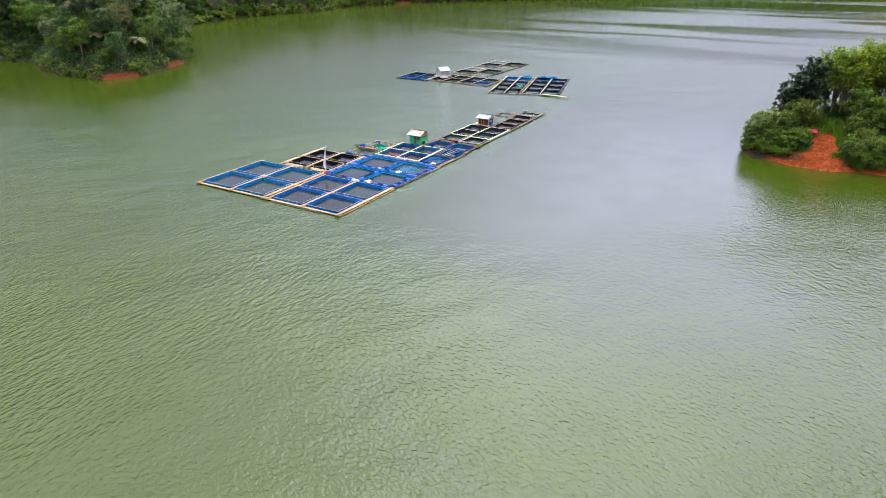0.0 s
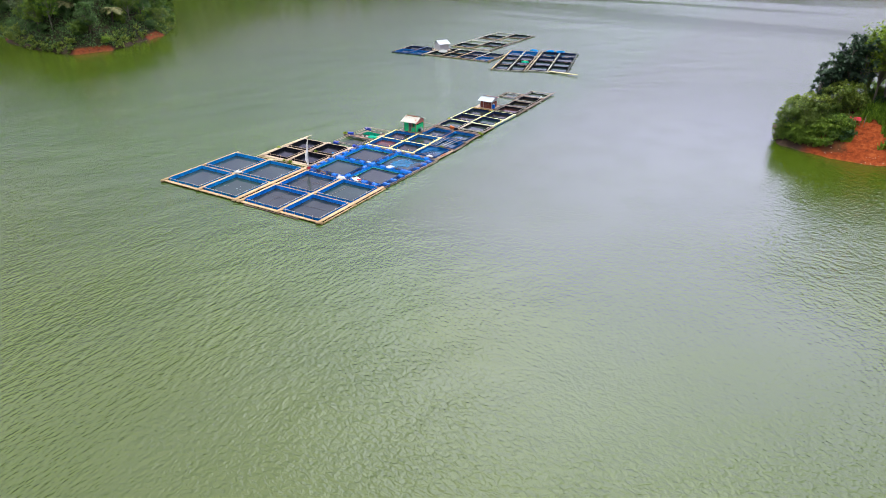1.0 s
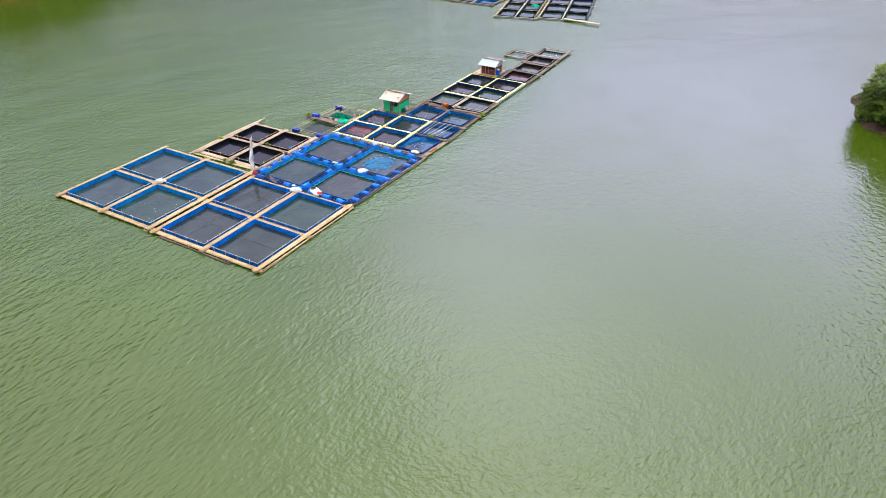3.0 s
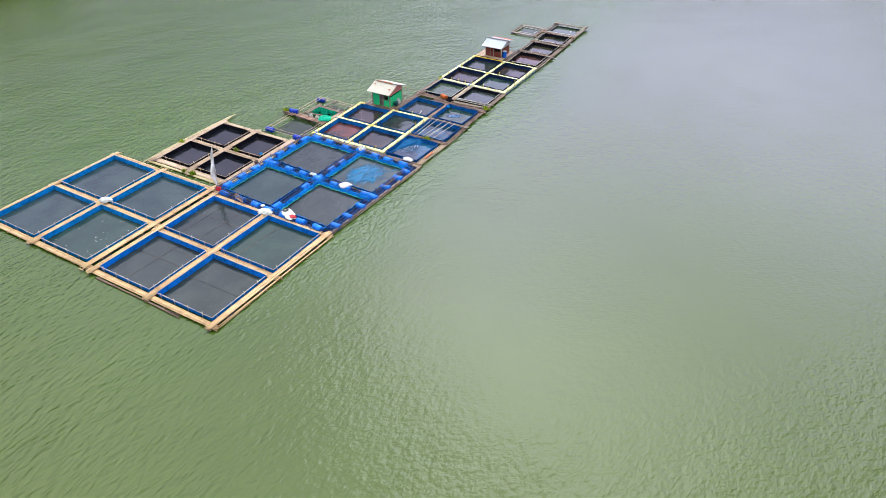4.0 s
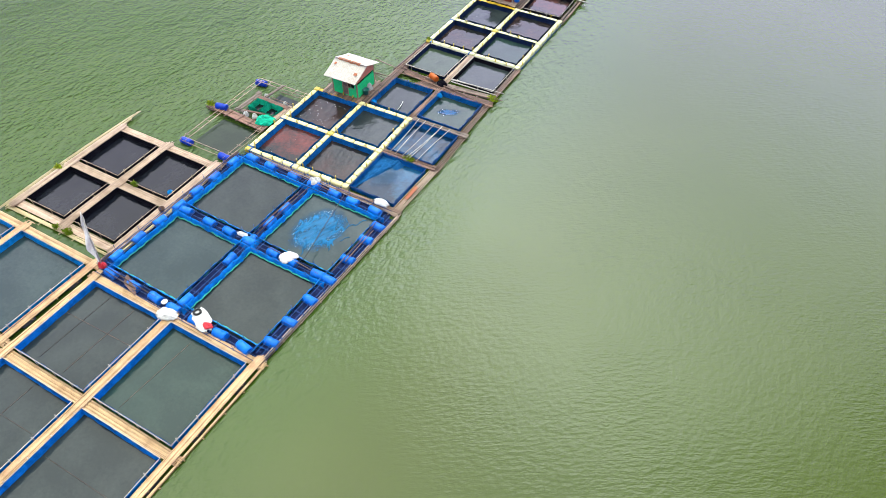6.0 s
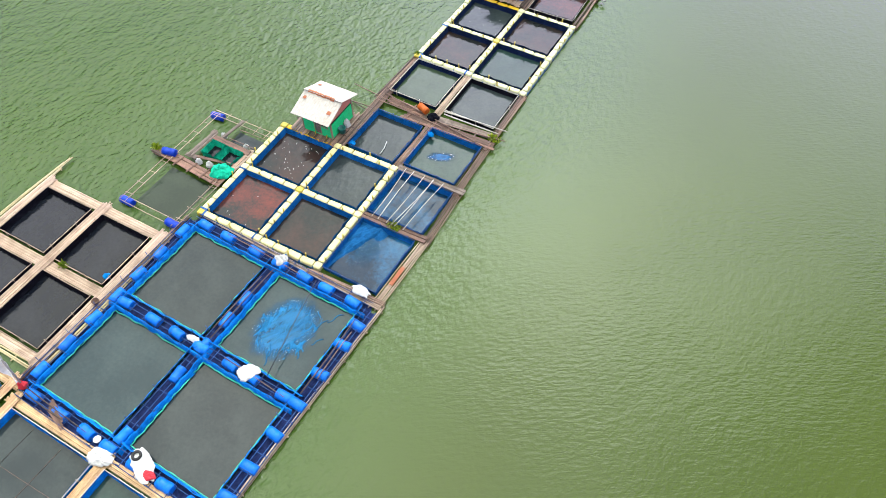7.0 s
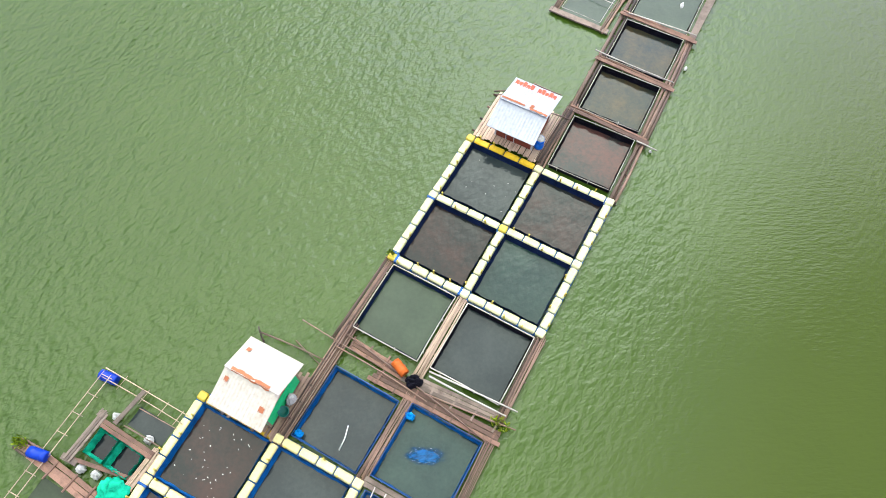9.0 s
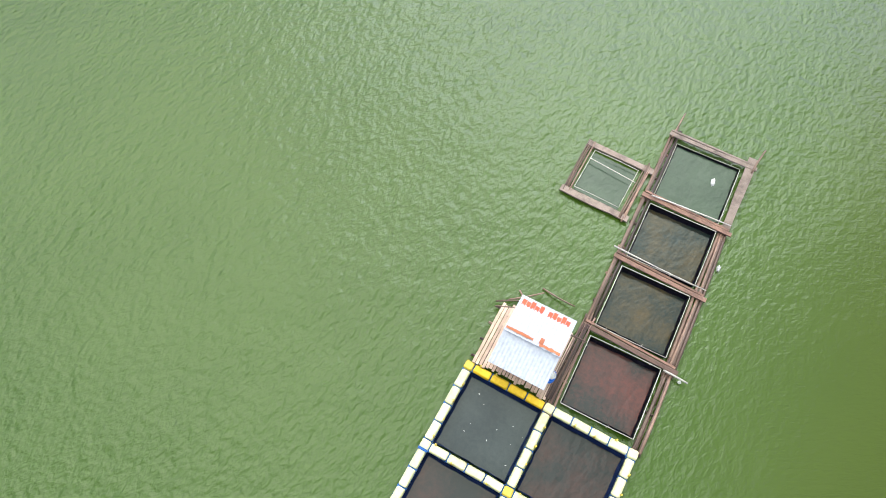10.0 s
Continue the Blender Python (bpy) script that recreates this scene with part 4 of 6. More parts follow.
part("board", b, RUST, patched, "rusty orange board on the walkway")
for k, (p, q, w, m) in enumerate((((0.5, -5.15), (4.0, -5.3), 0.6, PLANK_RED), ((4.0, -5.3), (9.3, -4.9), 0.6, PLANK), ((2.5, -6.0), (9.4, -5.75), 0.7, PLANK_RED))):
    b = Build(520 + k)
    for i in range(3):
        o = (i - 1) * w / 3
        b.plank((p[0] + b.r.uniform(-0.2, 0.2), p[1] + o, 0.26 + b.r.uniform(0, 0.03)), (q[0] + b.r.uniform(-0.2, 0.2), q[1] + o, 0.26 + b.r.uniform(0, 0.03)), w / 3 - 0.015, 0.05)
    n = int((q[0] - p[0]) / 1.1)
    for i in range(n + 1):
        x = p[0] + (q[0] - p[0]) * (i + 0.3) / (n + 0.6)
        b.plank((x, p[1] - w * 0.55, 0.335), (x + b.r.uniform(-0.1, 0.1), p[1] + w * 0.6, 0.335), 0.1, 0.04)
    pieces("walkway_plank", b, m, patched)
b = Build(530, True)
b.pole((-2.0, -5.45, 0.75), (2.6, -5.5, 0.35), 0.04, 5, 0.03)
b.pole((0.2, -4.9, 0.4), (9.0, -6.2, 0.36), 0.045, 5, 0.1)
b.pole((5.2, -5.6, 0.38), (9.9, -5.0, 0.36), 0.045, 5, 0.1)
b.pole((0.1, -5.7, 0.38), (5.5, -5.9, 0.36), 0.04, 5, 0.1)
pieces("loose_pole", b, BAMBOO_BROWN, patched)

# the two bamboo cages before the white raft
link = thing("wooden_cage_raft", pose(0, 0, 0), "weathered pole raft of two cages with pale rails", "fish cage raft", "net cage rafts of the main row")
cell(link, 0.35, 4.05, -4.35, -0.45, NET_NAVY, OPEN_WATER, 540, 0.36, RAIL, 0.035)
cell(link, 4.85, 8.6, -4.3, -0.45, NET_BLACK, GREY_WATER, 542, 0.36, RAIL, 0.035)
walkway("pole_walkway", poles((-0.1, -5.2), (-0.05, -0.2), 0.55, 6, 0.05, 545, 0.4, 0.2), BAMBOO_BROWN, link)
walkway("pole_walkway", poles((4.45, -5.1), (4.43, -0.3), 0.55, 6, 0.055, 546, 0.3, 0.24), BAMBOO_GREY, link)
walkway("pole_walkway", poles((9.0, -4.9), (8.95, -0.3), 0.55, 6, 0.05, 547, 0.3, 0.22), BAMBOO_BROWN, link)
b = Build(548, True)
b.pole((4.9, -4.55, 0.45), (9.6, -4.2, 0.45), 0.05, 6, 0.03)
b.pole((5.0, -4.75, 0.42), (9.2, -4.65, 0.42), 0.05, 6, 0.03)
pieces("pale_pole", b, RAIL, link)


def tail_raft():
    """The last four cages in a single file between logs and old planks."""
    ob = thing("wooden_cage_raft", pose(6.65, 9.0, 0, 0, 0, 1.6), "old log and plank raft of four single-file cages", "fish cage raft", "net cage rafts of the main row")
    ys = [0.0, 4.5, 8.85, 13.1, 17.7]
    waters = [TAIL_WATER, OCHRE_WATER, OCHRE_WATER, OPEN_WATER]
    for k in range(4):
        cell(ob, -1.85, 1.85, ys[k] + 0.4, ys[k + 1] - 0.35, NET_BLACK, waters[k], 560 + 3 * k, 0.14 if k == 3 else 0.4, RAIL, 0.022)
    walkway("log_walkway", poles((-2.3, -0.2), (-2.25, 5.0), 0.55, 5, 0.06, 580, 0.5, 0.24, 1, 0.08), BAMBOO_BROWN, ob)
    walkway("log_walkway", poles((-2.25, 4.8), (-2.2, 18.0), 0.5, 3, 0.11, 581, 0.6, 0.18, 1, 0.1), BAMBOO_BROWN, ob)
    walkway("log_walkway", poles((2.25, 0.0), (2.3, 4.6), 0.5, 4, 0.075, 582, 0.5, 0.22, 1, 0.08), BAMBOO_BROWN, ob)
    walkway("log_walkway", poles((2.3, 4.2), (2.25, 13.2), 0.5, 4, 0.09, 583, 0.6, 0.16, 1, 0.1), BAMBOO_BROWN, ob)
    b = Build(584)
    b.plank((2.3, 13.0, 0.36), (2.35, 18.3, 0.36), 0.5, 0.08)
    pieces("plank", b, PLANK, ob)
    for k, y in enumerate(ys[1:]):
        b = Build(585 + k)
        lean = (-0.25, -0.25, -0.2, -0.1)[k]
        b.plank((-2.5, y - lean / 2, 0.4), (2.7, y + lean / 2, 0.4), 0.26, 0.07)
        b.plank((-2.4, y + 0.26 - lean / 2, 0.38), (2.5, y + 0.22 + lean / 2, 0.38), 0.13, 0.07)
        pieces("cross_plank", b, PLANK if k == 3 else PLANK_RED, ob)
    b = Build(590, True)
    b.pole((-2.7, ys[2] + 0.55, 0.5), (2.5, ys[2] + 0.35, 0.5), 0.045, 5, 0.05)
    b.pole((-2.0, ys[3] + 0.15, 0.5), (2.5, ys[3] + 0.35, 0.5), 0.045, 5, 0.05)
    b.pole((2.0, ys[1] - 0.3, 0.42), (3.3, ys[1] - 0.35, 0.36), 0.06, 5, 0.02)
    pieces("cross_pole", b, RAIL, ob)
    b = Build(591, True)
    b.pole((-2.3, 17.5, 0.4), (-2.15, 19.9, -0.05), 0.05, 5, 0.03)
    b.pole((2.5, 17.3, 0.4), (2.75, 19.0, 0.5), 0.06, 5, 0.03)
    pieces("loose_pole", b, BAMBOO_BROWN, ob)
    return ob


tail_raft()


def side_frame():
    """A small square frame of planks moored beside the tail."""
    ob = thing("plank_frame", pose(1.65, 22.1, 0, 0, 0, -1.0), "small empty frame of old planks and poles", "floating frame")
    b = Build(600)
    b.plank((-2.0, -1.75, 0.24), (2.1, -1.75, 0.24), 0.42, 0.1)
    pieces("plank", b, PLANK, ob)
    b = Build(601)
    b.plank((-1.9, 1.75, 0.24), (2.2, 1.75, 0.24), 0.36, 0.1)
    pieces("plank", b, PLANK, ob)
    walkway("pole_side", poles((-1.7, -1.7), (-1.75, 1.8), 0.45, 4, 0.05, 602, 0.2, 0.2, 1, 0.05), BAMBOO_BROWN, ob)
    walkway("pole_side", poles((1.75, -1.8), (1.75, 1.9), 0.45, 4, 0.05, 603, 0.3, 0.2, 1, 0.05), BAMBOO_BROWN, ob)
    part("net_rail", rim(-1.35, 1.35, -1.4, 1.35, 0.32, 0.02, 604), RAIL, ob)
    part("cage_water", pool(-1.35, 1.35, -1.4, 1.4, 0.012), OPEN_WATER, ob)
    b = Build(605, True)
    b.pole((-1.4, 0.75, 0.3), (1.5, 0.55, 0.3), 0.03, 5, 0.03)
    pieces("cross_pole", b, RAIL, ob)


side_frame()


def nursery_frame():
    """Thin rails on blue drums, two plank walks and a little green-netted nursery beside the cream raft."""
    ob = thing("nursery_raft", pose(0, 0, 0), "light pole raft with blue drums and green nursery nets", "fish cage raft")
    dm = drum_mesh(DRUM_BLUE, 0.95, 0.27)
    for x, y, turn in ((-8.85, -12.55, 8), (-9.1, -17.0, 12), (-8.7, -21.4, 0), (-4.85, -21.4, 0)):
        o = part("drum", dm, None, ob)
        o.matrix_basis = pose(x, y, 0.5 if y == -17.0 else 0.2, 0, 0, turn)
    b = Build(610, True)
    for x in (-9.05, -8.6):
        b.pole((x, -21.6, 0.45), (x - 0.1, -12.4, 0.45), 0.03, 5, 0.06, 6)
    for k in range(9):
        y = -21 + k * 1.05
        b.pole((-9.15, y, 0.48), (-8.5, y + 0.05, 0.48), 0.025, 5, 0.0, 1)
    for y in (-12.25, -12.7):
        b.pole((-9.2, y, 0.42), (-4.1, y + 0.12, 0.42), 0.03, 5, 0.04, 4)
    for x in (-8.0, -6.6, -5.4, -4.5):
        b.pole((x, -12.85, 0.44), (x + 0.05, -12.05, 0.44), 0.025, 5, 0.0, 1)
    for x in (-4.7, -4.35):
        b.pole((x, -21.7, 0.42), (x, -17.2, 0.42), 0.03, 5, 0.05, 4)
    for y in (-21.6, -21.2):
        b.pole((-9.1, y, 0.36), (-4.4, y + 0.05, 0.36), 0.03, 5, 0.04, 4)
    for k in range(4):
        b.pole((-4.85, -21 + k, 0.44), (-4.2, -20.95 + k, 0.44), 0.025, 5, 0.0, 1)
    pieces("thin_rail", b, BAMBOO_GREY, ob, "thin tan bamboo rail")
    b = Build(611)
    for i in range(3):
        b.plank((-9.6 + b.r.uniform(-0.3, 0.3), -17.32 + 0.25 * i, 0.36), (-4.35, -17.62 + 0.25 * i, 0.36), 0.235, 0.06)
    for x in (-8.2, -7.0, -5.9, -5.0):
        b.plank((x, -17.75, 0.42), (x + 0.1, -16.8, 0.42), 0.1, 0.05)
    pieces("walkway_plank", b, PLANK_RED, ob)
    walkway("mooring_stump", poles((-10.2, -17.1), (-9.4, -17.1), 0.6, 7, 0.06, 612, 0.3, 0.2, 2, 0.05), BAMBOO_BROWN, ob, "dark wet pole ends")
    b = Build(613)
    for i in range(2):
        b.plank((-7.75, -14.3 - 0.2 * i, 0.46), (-4.4, -14.35 - 0.2 * i, 0.46), 0.19, 0.06)
    b.plank((-7.75, -16.4, 0.4), (-4.6, -15.72, 0.4), 0.2, 0.06)
    pieces("walkway_plank", b, PLANK_RED, ob)
    b = Build(614)
    for i in range(3):
        b.plank((-7.95 + 0.15 * i, -16.55, 0.5), (-7.85 + 0.15 * i, -14.1 + 0.06 * i, 0.5), 0.13, 0.05)
    for i in range(4):
        b.plank((-7.95 + 0.1 * i, -14.25, 0.53), (-7.9 + 0.1 * i, -13.85 - 0.05 * (i % 2), 0.53), 0.08, 0.04)
    b.plank((-8.15, -16.5, 0.42), (-7.3, -16.45, 0.42), 0.3, 0.06)
    pieces("walkway_plank", b, PLANK, ob)
    walkway("pole_walkway", poles((-4.5, -16.3), (-4.42, -14.2), 0.42, 6, 0.04, 615, 0.2, 0.36), BAMBOO_GREY, ob)
    b = Build(616)
    b.plank((-6.95, -14.15, 0.5), (-6.72, -12.2, 0.5), 0.24, 0.06)
    pieces("plank", b, PLANK, ob, "grey board")
    b = Build(617, True)
    b.pole((-6.4, -13.0, 0.44), (-4.2, -12.9, 0.44), 0.03, 5, 0.03)
    b.pole((-6.5, -14.0, 0.44), (-4.3, -13.95, 0.44), 0.04, 5, 0.04)
    pieces("thin_rail", b, BAMBOO_BROWN, ob)
    for k, (x0, x1) in enumerate(((-7.38, -6.22), (-6.14, -4.78))):
        part("green_net", net_walls(x0, x1, -15.9, -14.62, 0.5, -0.2, 620 + k, 0.07, 0.14), NET_GREEN, ob)
        part("cage_water", pool(x0 + 0.05, x1 - 0.05, -15.85, -14.67), DARK_WATER, ob)
    part("cage_water", pool(-6.6, -4.5, -13.9, -12.9, 0.012), GREY_WATER, ob)
    part("cage_water", pool(-8.4, -4.9, -21.0, -17.7, 0.012), WEEDY_WATER, ob)
    return ob


nursery_frame()


def heap(rx, ry, rz, seed, fold=0.5, n=20):
    """A crumpled sack or a heap of cloth, flat underneath, with creases and a ragged outline."""
    b = Build(seed)
    verts = []
    for j in range(n + 1):
        for i in range(n + 1):
            x, y = 2 * i / n - 1, 2 * j / n - 1
            k = max(abs(x), abs(y)) / max(1e-6, math.hypot(x, y))
            x, y = x * k, y * k
            q = math.hypot(x, y)
            edge = 1 + fold * (0.6 * noise.noise((x * 1.5 + seed, y * 1.5, 1.7)) + 0.35 * noise.noise((x * 4 + seed, y * 4, 5.1)))
            crease = 1 - 1.3 * abs(noise.noise((x * 1.9 + seed, y * 1.9, 0))) + 0.22 * noise.noise((x * 6, y * 6 + seed, 3))
            verts.append((rx * x * edge, ry * y * edge, max(0.0, rz * max(0.0, 1 - q ** 2.6) ** 0.6 * (0.45 + 0.6 * crease))))
    faces = [(j * (n + 1) + i, j * (n + 1) + i + 1, (j + 1) * (n + 1) + i + 1, (j + 1) * (n + 1) + i) for j in range(n) for i in range(n)]
    ring = [i for i in range(n + 1)] + [j * (n + 1) + n for j in range(1, n + 1)] + [n * (n + 1) + i for i in range(n - 1, -1, -1)] + [j * (n + 1) for j in range(n - 1, 0, -1)]
    return b.add(verts, faces + [tuple(reversed(ring))])


def sack(x, y, z, rx, ry, rz, turn, seed, material=SACK, label="slumped white plastic feed sack on the walkway", name="sack", category="sack"):
    return solid(name, heap(rx, ry, rz, seed), material, pose(x, y, z, 0, 0, turn), label, category)


sack(-11.5, -40.2, 0.37, 0.62, 0.42, 0.28, 20, 701, label="white feed sack on the bamboo crossing")
sack(2.45, -34.25, 0.36, 0.7, 0.45, 0.24, 10, 702, label="white feed sack beside the blue drum raft")
sack(4.55, -33.5, 0.42, 0.95, 0.55, 0.16, -20, 703, label="large white sack lying over blue netting")
sack(5.2, -33.7, 0.5, 0.34, 0.24, 0.12, 10, 704, CLOTH_RED, "crumpled red cloth on the white sack", "cloth", "cloth")
sack(5.85, -27.0, 0.44, 0.62, 0.5, 0.2, 30, 705, label="white sack spread on the blue drum walkway")
sack(1.9, -26.95, 0.44, 0.4, 0.2, 0.14, 5, 706, label="small torn white sack on blue pipes")
sack(2.85, -20.35, 0.44, 0.38, 0.36, 0.3, 0, 707, label="small white sack on a blue drum")
sack(8.2, -19.85, 0.42, 0.65, 0.3, 0.2, -5, 708, label="pale heap of old netting at the raft corner", name="crumpled_net", category="net")
sack(-5.0, -16.6, 0.42, 0.7, 0.7, 0.25, 20, 709, NET_GREEN, "green net heaped on the plank walk", "crumpled_net", "net")
sack(-7.05, -16.55, 0.1, 0.24, 0.22, 0.4, 0, 710, label="white foam float beside the plank walk", name="foam_float", category="float")
sack(-6.25, -16.4, 0.1, 0.24, 0.22, 0.36, 0, 711, label="white foam float beside the plank walk", name="foam_float", category="float")
sack(-7.2, -13.85, 0.1, 0.22, 0.2, 0.42, 0, 712, label="white foam float under the plank walk", name="foam_float", category="float")
sack(-5.15, -13.95, 0.1, 0.22, 0.2, 0.42, 0, 713, label="white foam float under the plank walk", name="foam_float", category="float")
sack(9.5, 13.2, 0.05, 0.09, 0.09, 0.12, 0, 714, label="small white foam float tied to the log", name="foam_float", category="float")
sack(9.1, 20.0, 0.1, 0.1, 0.2, 0.14, 0, 715, label="torn white foam float beside the log", name="foam_float", category="float")
sack(7.0, 25.0, 0.015, 0.11, 0.27, 0.12, 10, 716, label="white plastic bag floating in the cage", name="plastic_bag", category="bag")

tyre = Build(720, True)
tyre.tube([(0.2 * math.cos(a), 0.2 * math.sin(a), 0) for a in (2 * math.pi * i / 18 for i in range(19))], 0.075, 8)
solid("tyre", tyre, RUBBER, pose(4.05, -33.3, 0.6), "small black tyre on the white sack", "tyre")
od = new("drum", drum_mesh(ORANGE, 0.85, 0.25))
od.matrix_basis = pose(3.55, -5.12, 0.56, 0, 0, -22)
tagged(od, "faded orange plastic drum lying on planks", "drum")
sack(4.45, -5.35, 0.28, 0.45, 0.35, 0.35, 15, 721, NET_BLACK, "black net heap beside the orange drum", "crumpled_net", "net")

b = Build(722)
for k in range(4):
    b.plank((-2.0 + 0.1 * k, -33.3 - 0.16 * k, 0.46 + 0.03 * (k % 2)), (-0.7 + 0.15 * k, -33.75 - 0.15 * k, 0.46 + 0.03 * (k % 2)), 0.14, 0.03)
loose("board", b, PLANK_RED, "short red-brown board lying on the blue drum walkway", "board", "boards on the drum walkway")
lid = Build(724, True).loft([[(r * math.cos(a), r * math.sin(a), z) for a in (2 * math.pi * i / 16 for i in range(16))] for z, r in ((0, 0.19), (0.05, 0.2), (0.07, 0.17), (0.05, 0.13))])
solid("lid", lid, SACK, pose(1.66, -33.66, 0.42), "round white plastic lid on the blue walkway", "lid")
basket = Build(725, True).loft([[(r * math.cos(a), r * math.sin(a), z) for a in (2 * math.pi * i / 14 for i in range(14))] for z, r in ((0, 0.17), (0.2, 0.22), (0.22, 0.22), (0.2, 0.19), (0.04, 0.15))])
solid("basket", basket, PLANK_RED, pose(-4.55, -27.9, 0.32), "small dark round basket on the bamboo walkway", "basket")

# slack ropes across the front cages
b = Build(726, True)
for p, q in (((-3.2, -37.05), (2.1, -36.85)), ((-1.85, -34.9), (-1.95, -40.0)), ((0.2, -34.9), (0.1, -40.0)), ((-3.2, -43.6), (2.2, -43.4)), ((-0.6, -41.5), (-0.7, -46.8)), ((3.6, -43.9), (8.8, -43.8)), ((4.9, -35.0), (4.6, -40.0))):
    b.tube([(p[0] + (q[0] - p[0]) * k / 6, p[1] + (q[1] - p[1]) * k / 6, 0.03 + 0.006 * (k % 2)) for k in range(7)], 0.01, 5)
loose("rope", b, BAMBOO_BROWN, "slack brown rope across the cage water", "rope", "ropes across the front cages")

# leaning white banner pole
BANNER = plain("banner_white", (0.75, 0.74, 0.72), 0.8, (0.8, 0.7, 0.6), 0.3, 6, 0.2)
b = Build(730, True)
b.tube([(0, 0, 0), (-0.2, 0.25, 2.2), (-0.35, 0.6, 4.2)], [0.06, 0.05, 0.03], 6)
banner = thing("banner_pole", pose(-4.05, -33.5, 0.3), "leaning pole with a faded white banner, red at its foot", "banner")
part("pole", b, RAIL, banner)
flag = Build(731).sheet(5, 26, lambda u, v: tuple(
    Vector((-0.35 * v, 0.6 * v, 0.5 + 3.7 * v)) + Vector((-0.8, -0.5, 0)) * (u * 0.62 * (1 - v) ** 0.7 * min(1, 0.25 + v * 3)) + Vector((0.05, -0.08, 0)) * math.sin(v * 13 + u * 4)))
part("banner_cloth", flag, BANNER, banner)
part("red_cloth", heap(0.3, 0.22, 0.35, 732), CLOTH_RED, banner, "red cloth round the foot")

# net spread in the wide cage, and the tangled net beside it
def sunken(x, y, rx, ry, turn, label, z=0.02, cloth=SUNK_NET):
    """A slack net just under the surface, one sheet scaled to its size."""
    b = Build(740).sheet(12, 12, lambda u, v: (2.4 * u - 1.2, 2.4 * v - 1.2, 0.0))
    ob = solid("sunken_net", b, cloth, pose(x, y, z, 0, 0, turn) @ Matrix.Diagonal((rx, ry, 1, 1)), label, "net")
    return ob


sunken(6.7, -8.1, 1.2, 0.5, 25, "bright blue net scrap just under the water")
def spread_at(u, v):
    """Slack netting that hangs just below the surface; only its folds stand above it."""
    x = 4.35 + 3.1 * u + 0.3 * noise.noise((u * 3, v * 3, 5)) - 0.5 * v * (1 - u)
    y = -25.7 + 4.1 * v * (0.75 + 0.25 * u) + 0.25 * noise.noise((u * 3, v * 3, 9))
    warp = 1.6 * noise.noise((u * 2.2, v * 2.2, 7))
    ridge = 0.03 - 0.34 * abs(noise.noise((u * 13 + v * 2.5 + warp, v * 2.6 - u * 1.1, 4)))
    cross = 0.012 - 0.3 * abs(noise.noise((u * 4, v * 12 + warp, 11)))
    rim_drop = 0.16 * max(0.0, math.hypot(u - 0.5, v - 0.5) * 2 - 0.9)
    return (x, y, 0.014 + max(ridge, cross, -0.02) - rim_drop)


solid("spread_net", Build(746, True).sheet(110, 110, spread_at), NET_SHEET, pose(0, 0, 0), "folds of blue net breaking the water inside the cage", "net")
sunken(5.7, -23.8, 1.8, 2.25, -8, "blue net spread just under the water of the wide cage", 0.019, sunken_cloth("sunken_net_wide", (0.012, 0.12, 0.27), 0.85, 0.6, (7.0, 1.6, 1), 0.8))
b = Build(741, True)
for k in range(16):
    x, y = 6.9 + b.r.uniform(-1.3, 0.9), -23.9 + b.r.uniform(-1.9, 2.2)
    pts = [(x + 0.07 * i + 0.06 * math.sin(i * 1.3 + k), y + 0.17 * i * math.cos(k), 0.02) for i in range(6)]
    b.tube(pts, 0.03, 5)
loose("net_strand", b, NET_SHEET, "twisted strand of blue netting on the water", "net")
b = Build(742, True)
b.pole((6.9, -26.8, 0.55), (5.6, -20.6, 0.6), 0.03, 5, 0.05)
solid("net_pole", b, PIPE_DARK, pose(0, 0, 0), "thin dark pole laid across the wide cage", "pole")
def tangle_at(u, v):
    """Netting bunched along one side and at a corner; the rest lies under the water but for thin folds."""
    edge = 0.07 + 0.38 * v ** 1.2
    inside = min(1.0, max(0.0, (edge - u) / 0.07))
    hang = max(0.0, 1 - math.hypot((u - 0.46) * 1.3, v - 0.96) * 5.5)
    hem = max(0.0, 1 - abs(u - edge + 0.03) * 22)
    folds = 0.05 * noise.noise((u * 24 - v * 9, v * 5, 14)) + 0.04 * noise.noise((u * 50 - v * 22, v * 9, 3))
    deep = -0.07 + 0.035 * noise.noise((u * 6, v * 6, 8)) + 0.06 * max(0.0, 0.4 - abs(noise.noise((u * 8 - v * 5, v * 6, 21))) * 4)
    return (5.2 + 3.5 * u + 0.12 * noise.noise((u * 3, v * 3, 15)), -19.4 + 4.0 * v, deep + inside * (0.11 + 0.14 * v + folds) + 0.07 * hem + 0.4 * hang)


solid("tangled_net", Build(743, True).sheet(96, 96, tangle_at), net_cloth("net_tangle_blue", (0.006, 0.075, 0.21), 40), pose(0, 0, 0), "tangled blue net heaped across the cage mouth", "net")
sunken(6.6, -17.0, 1.6, 1.7, 10, "blue net sagging just under the water", 0.019, sunken_cloth("sunken_net_deep", (0.003, 0.05, 0.11), 0.6, 0.9, None, 0.5))


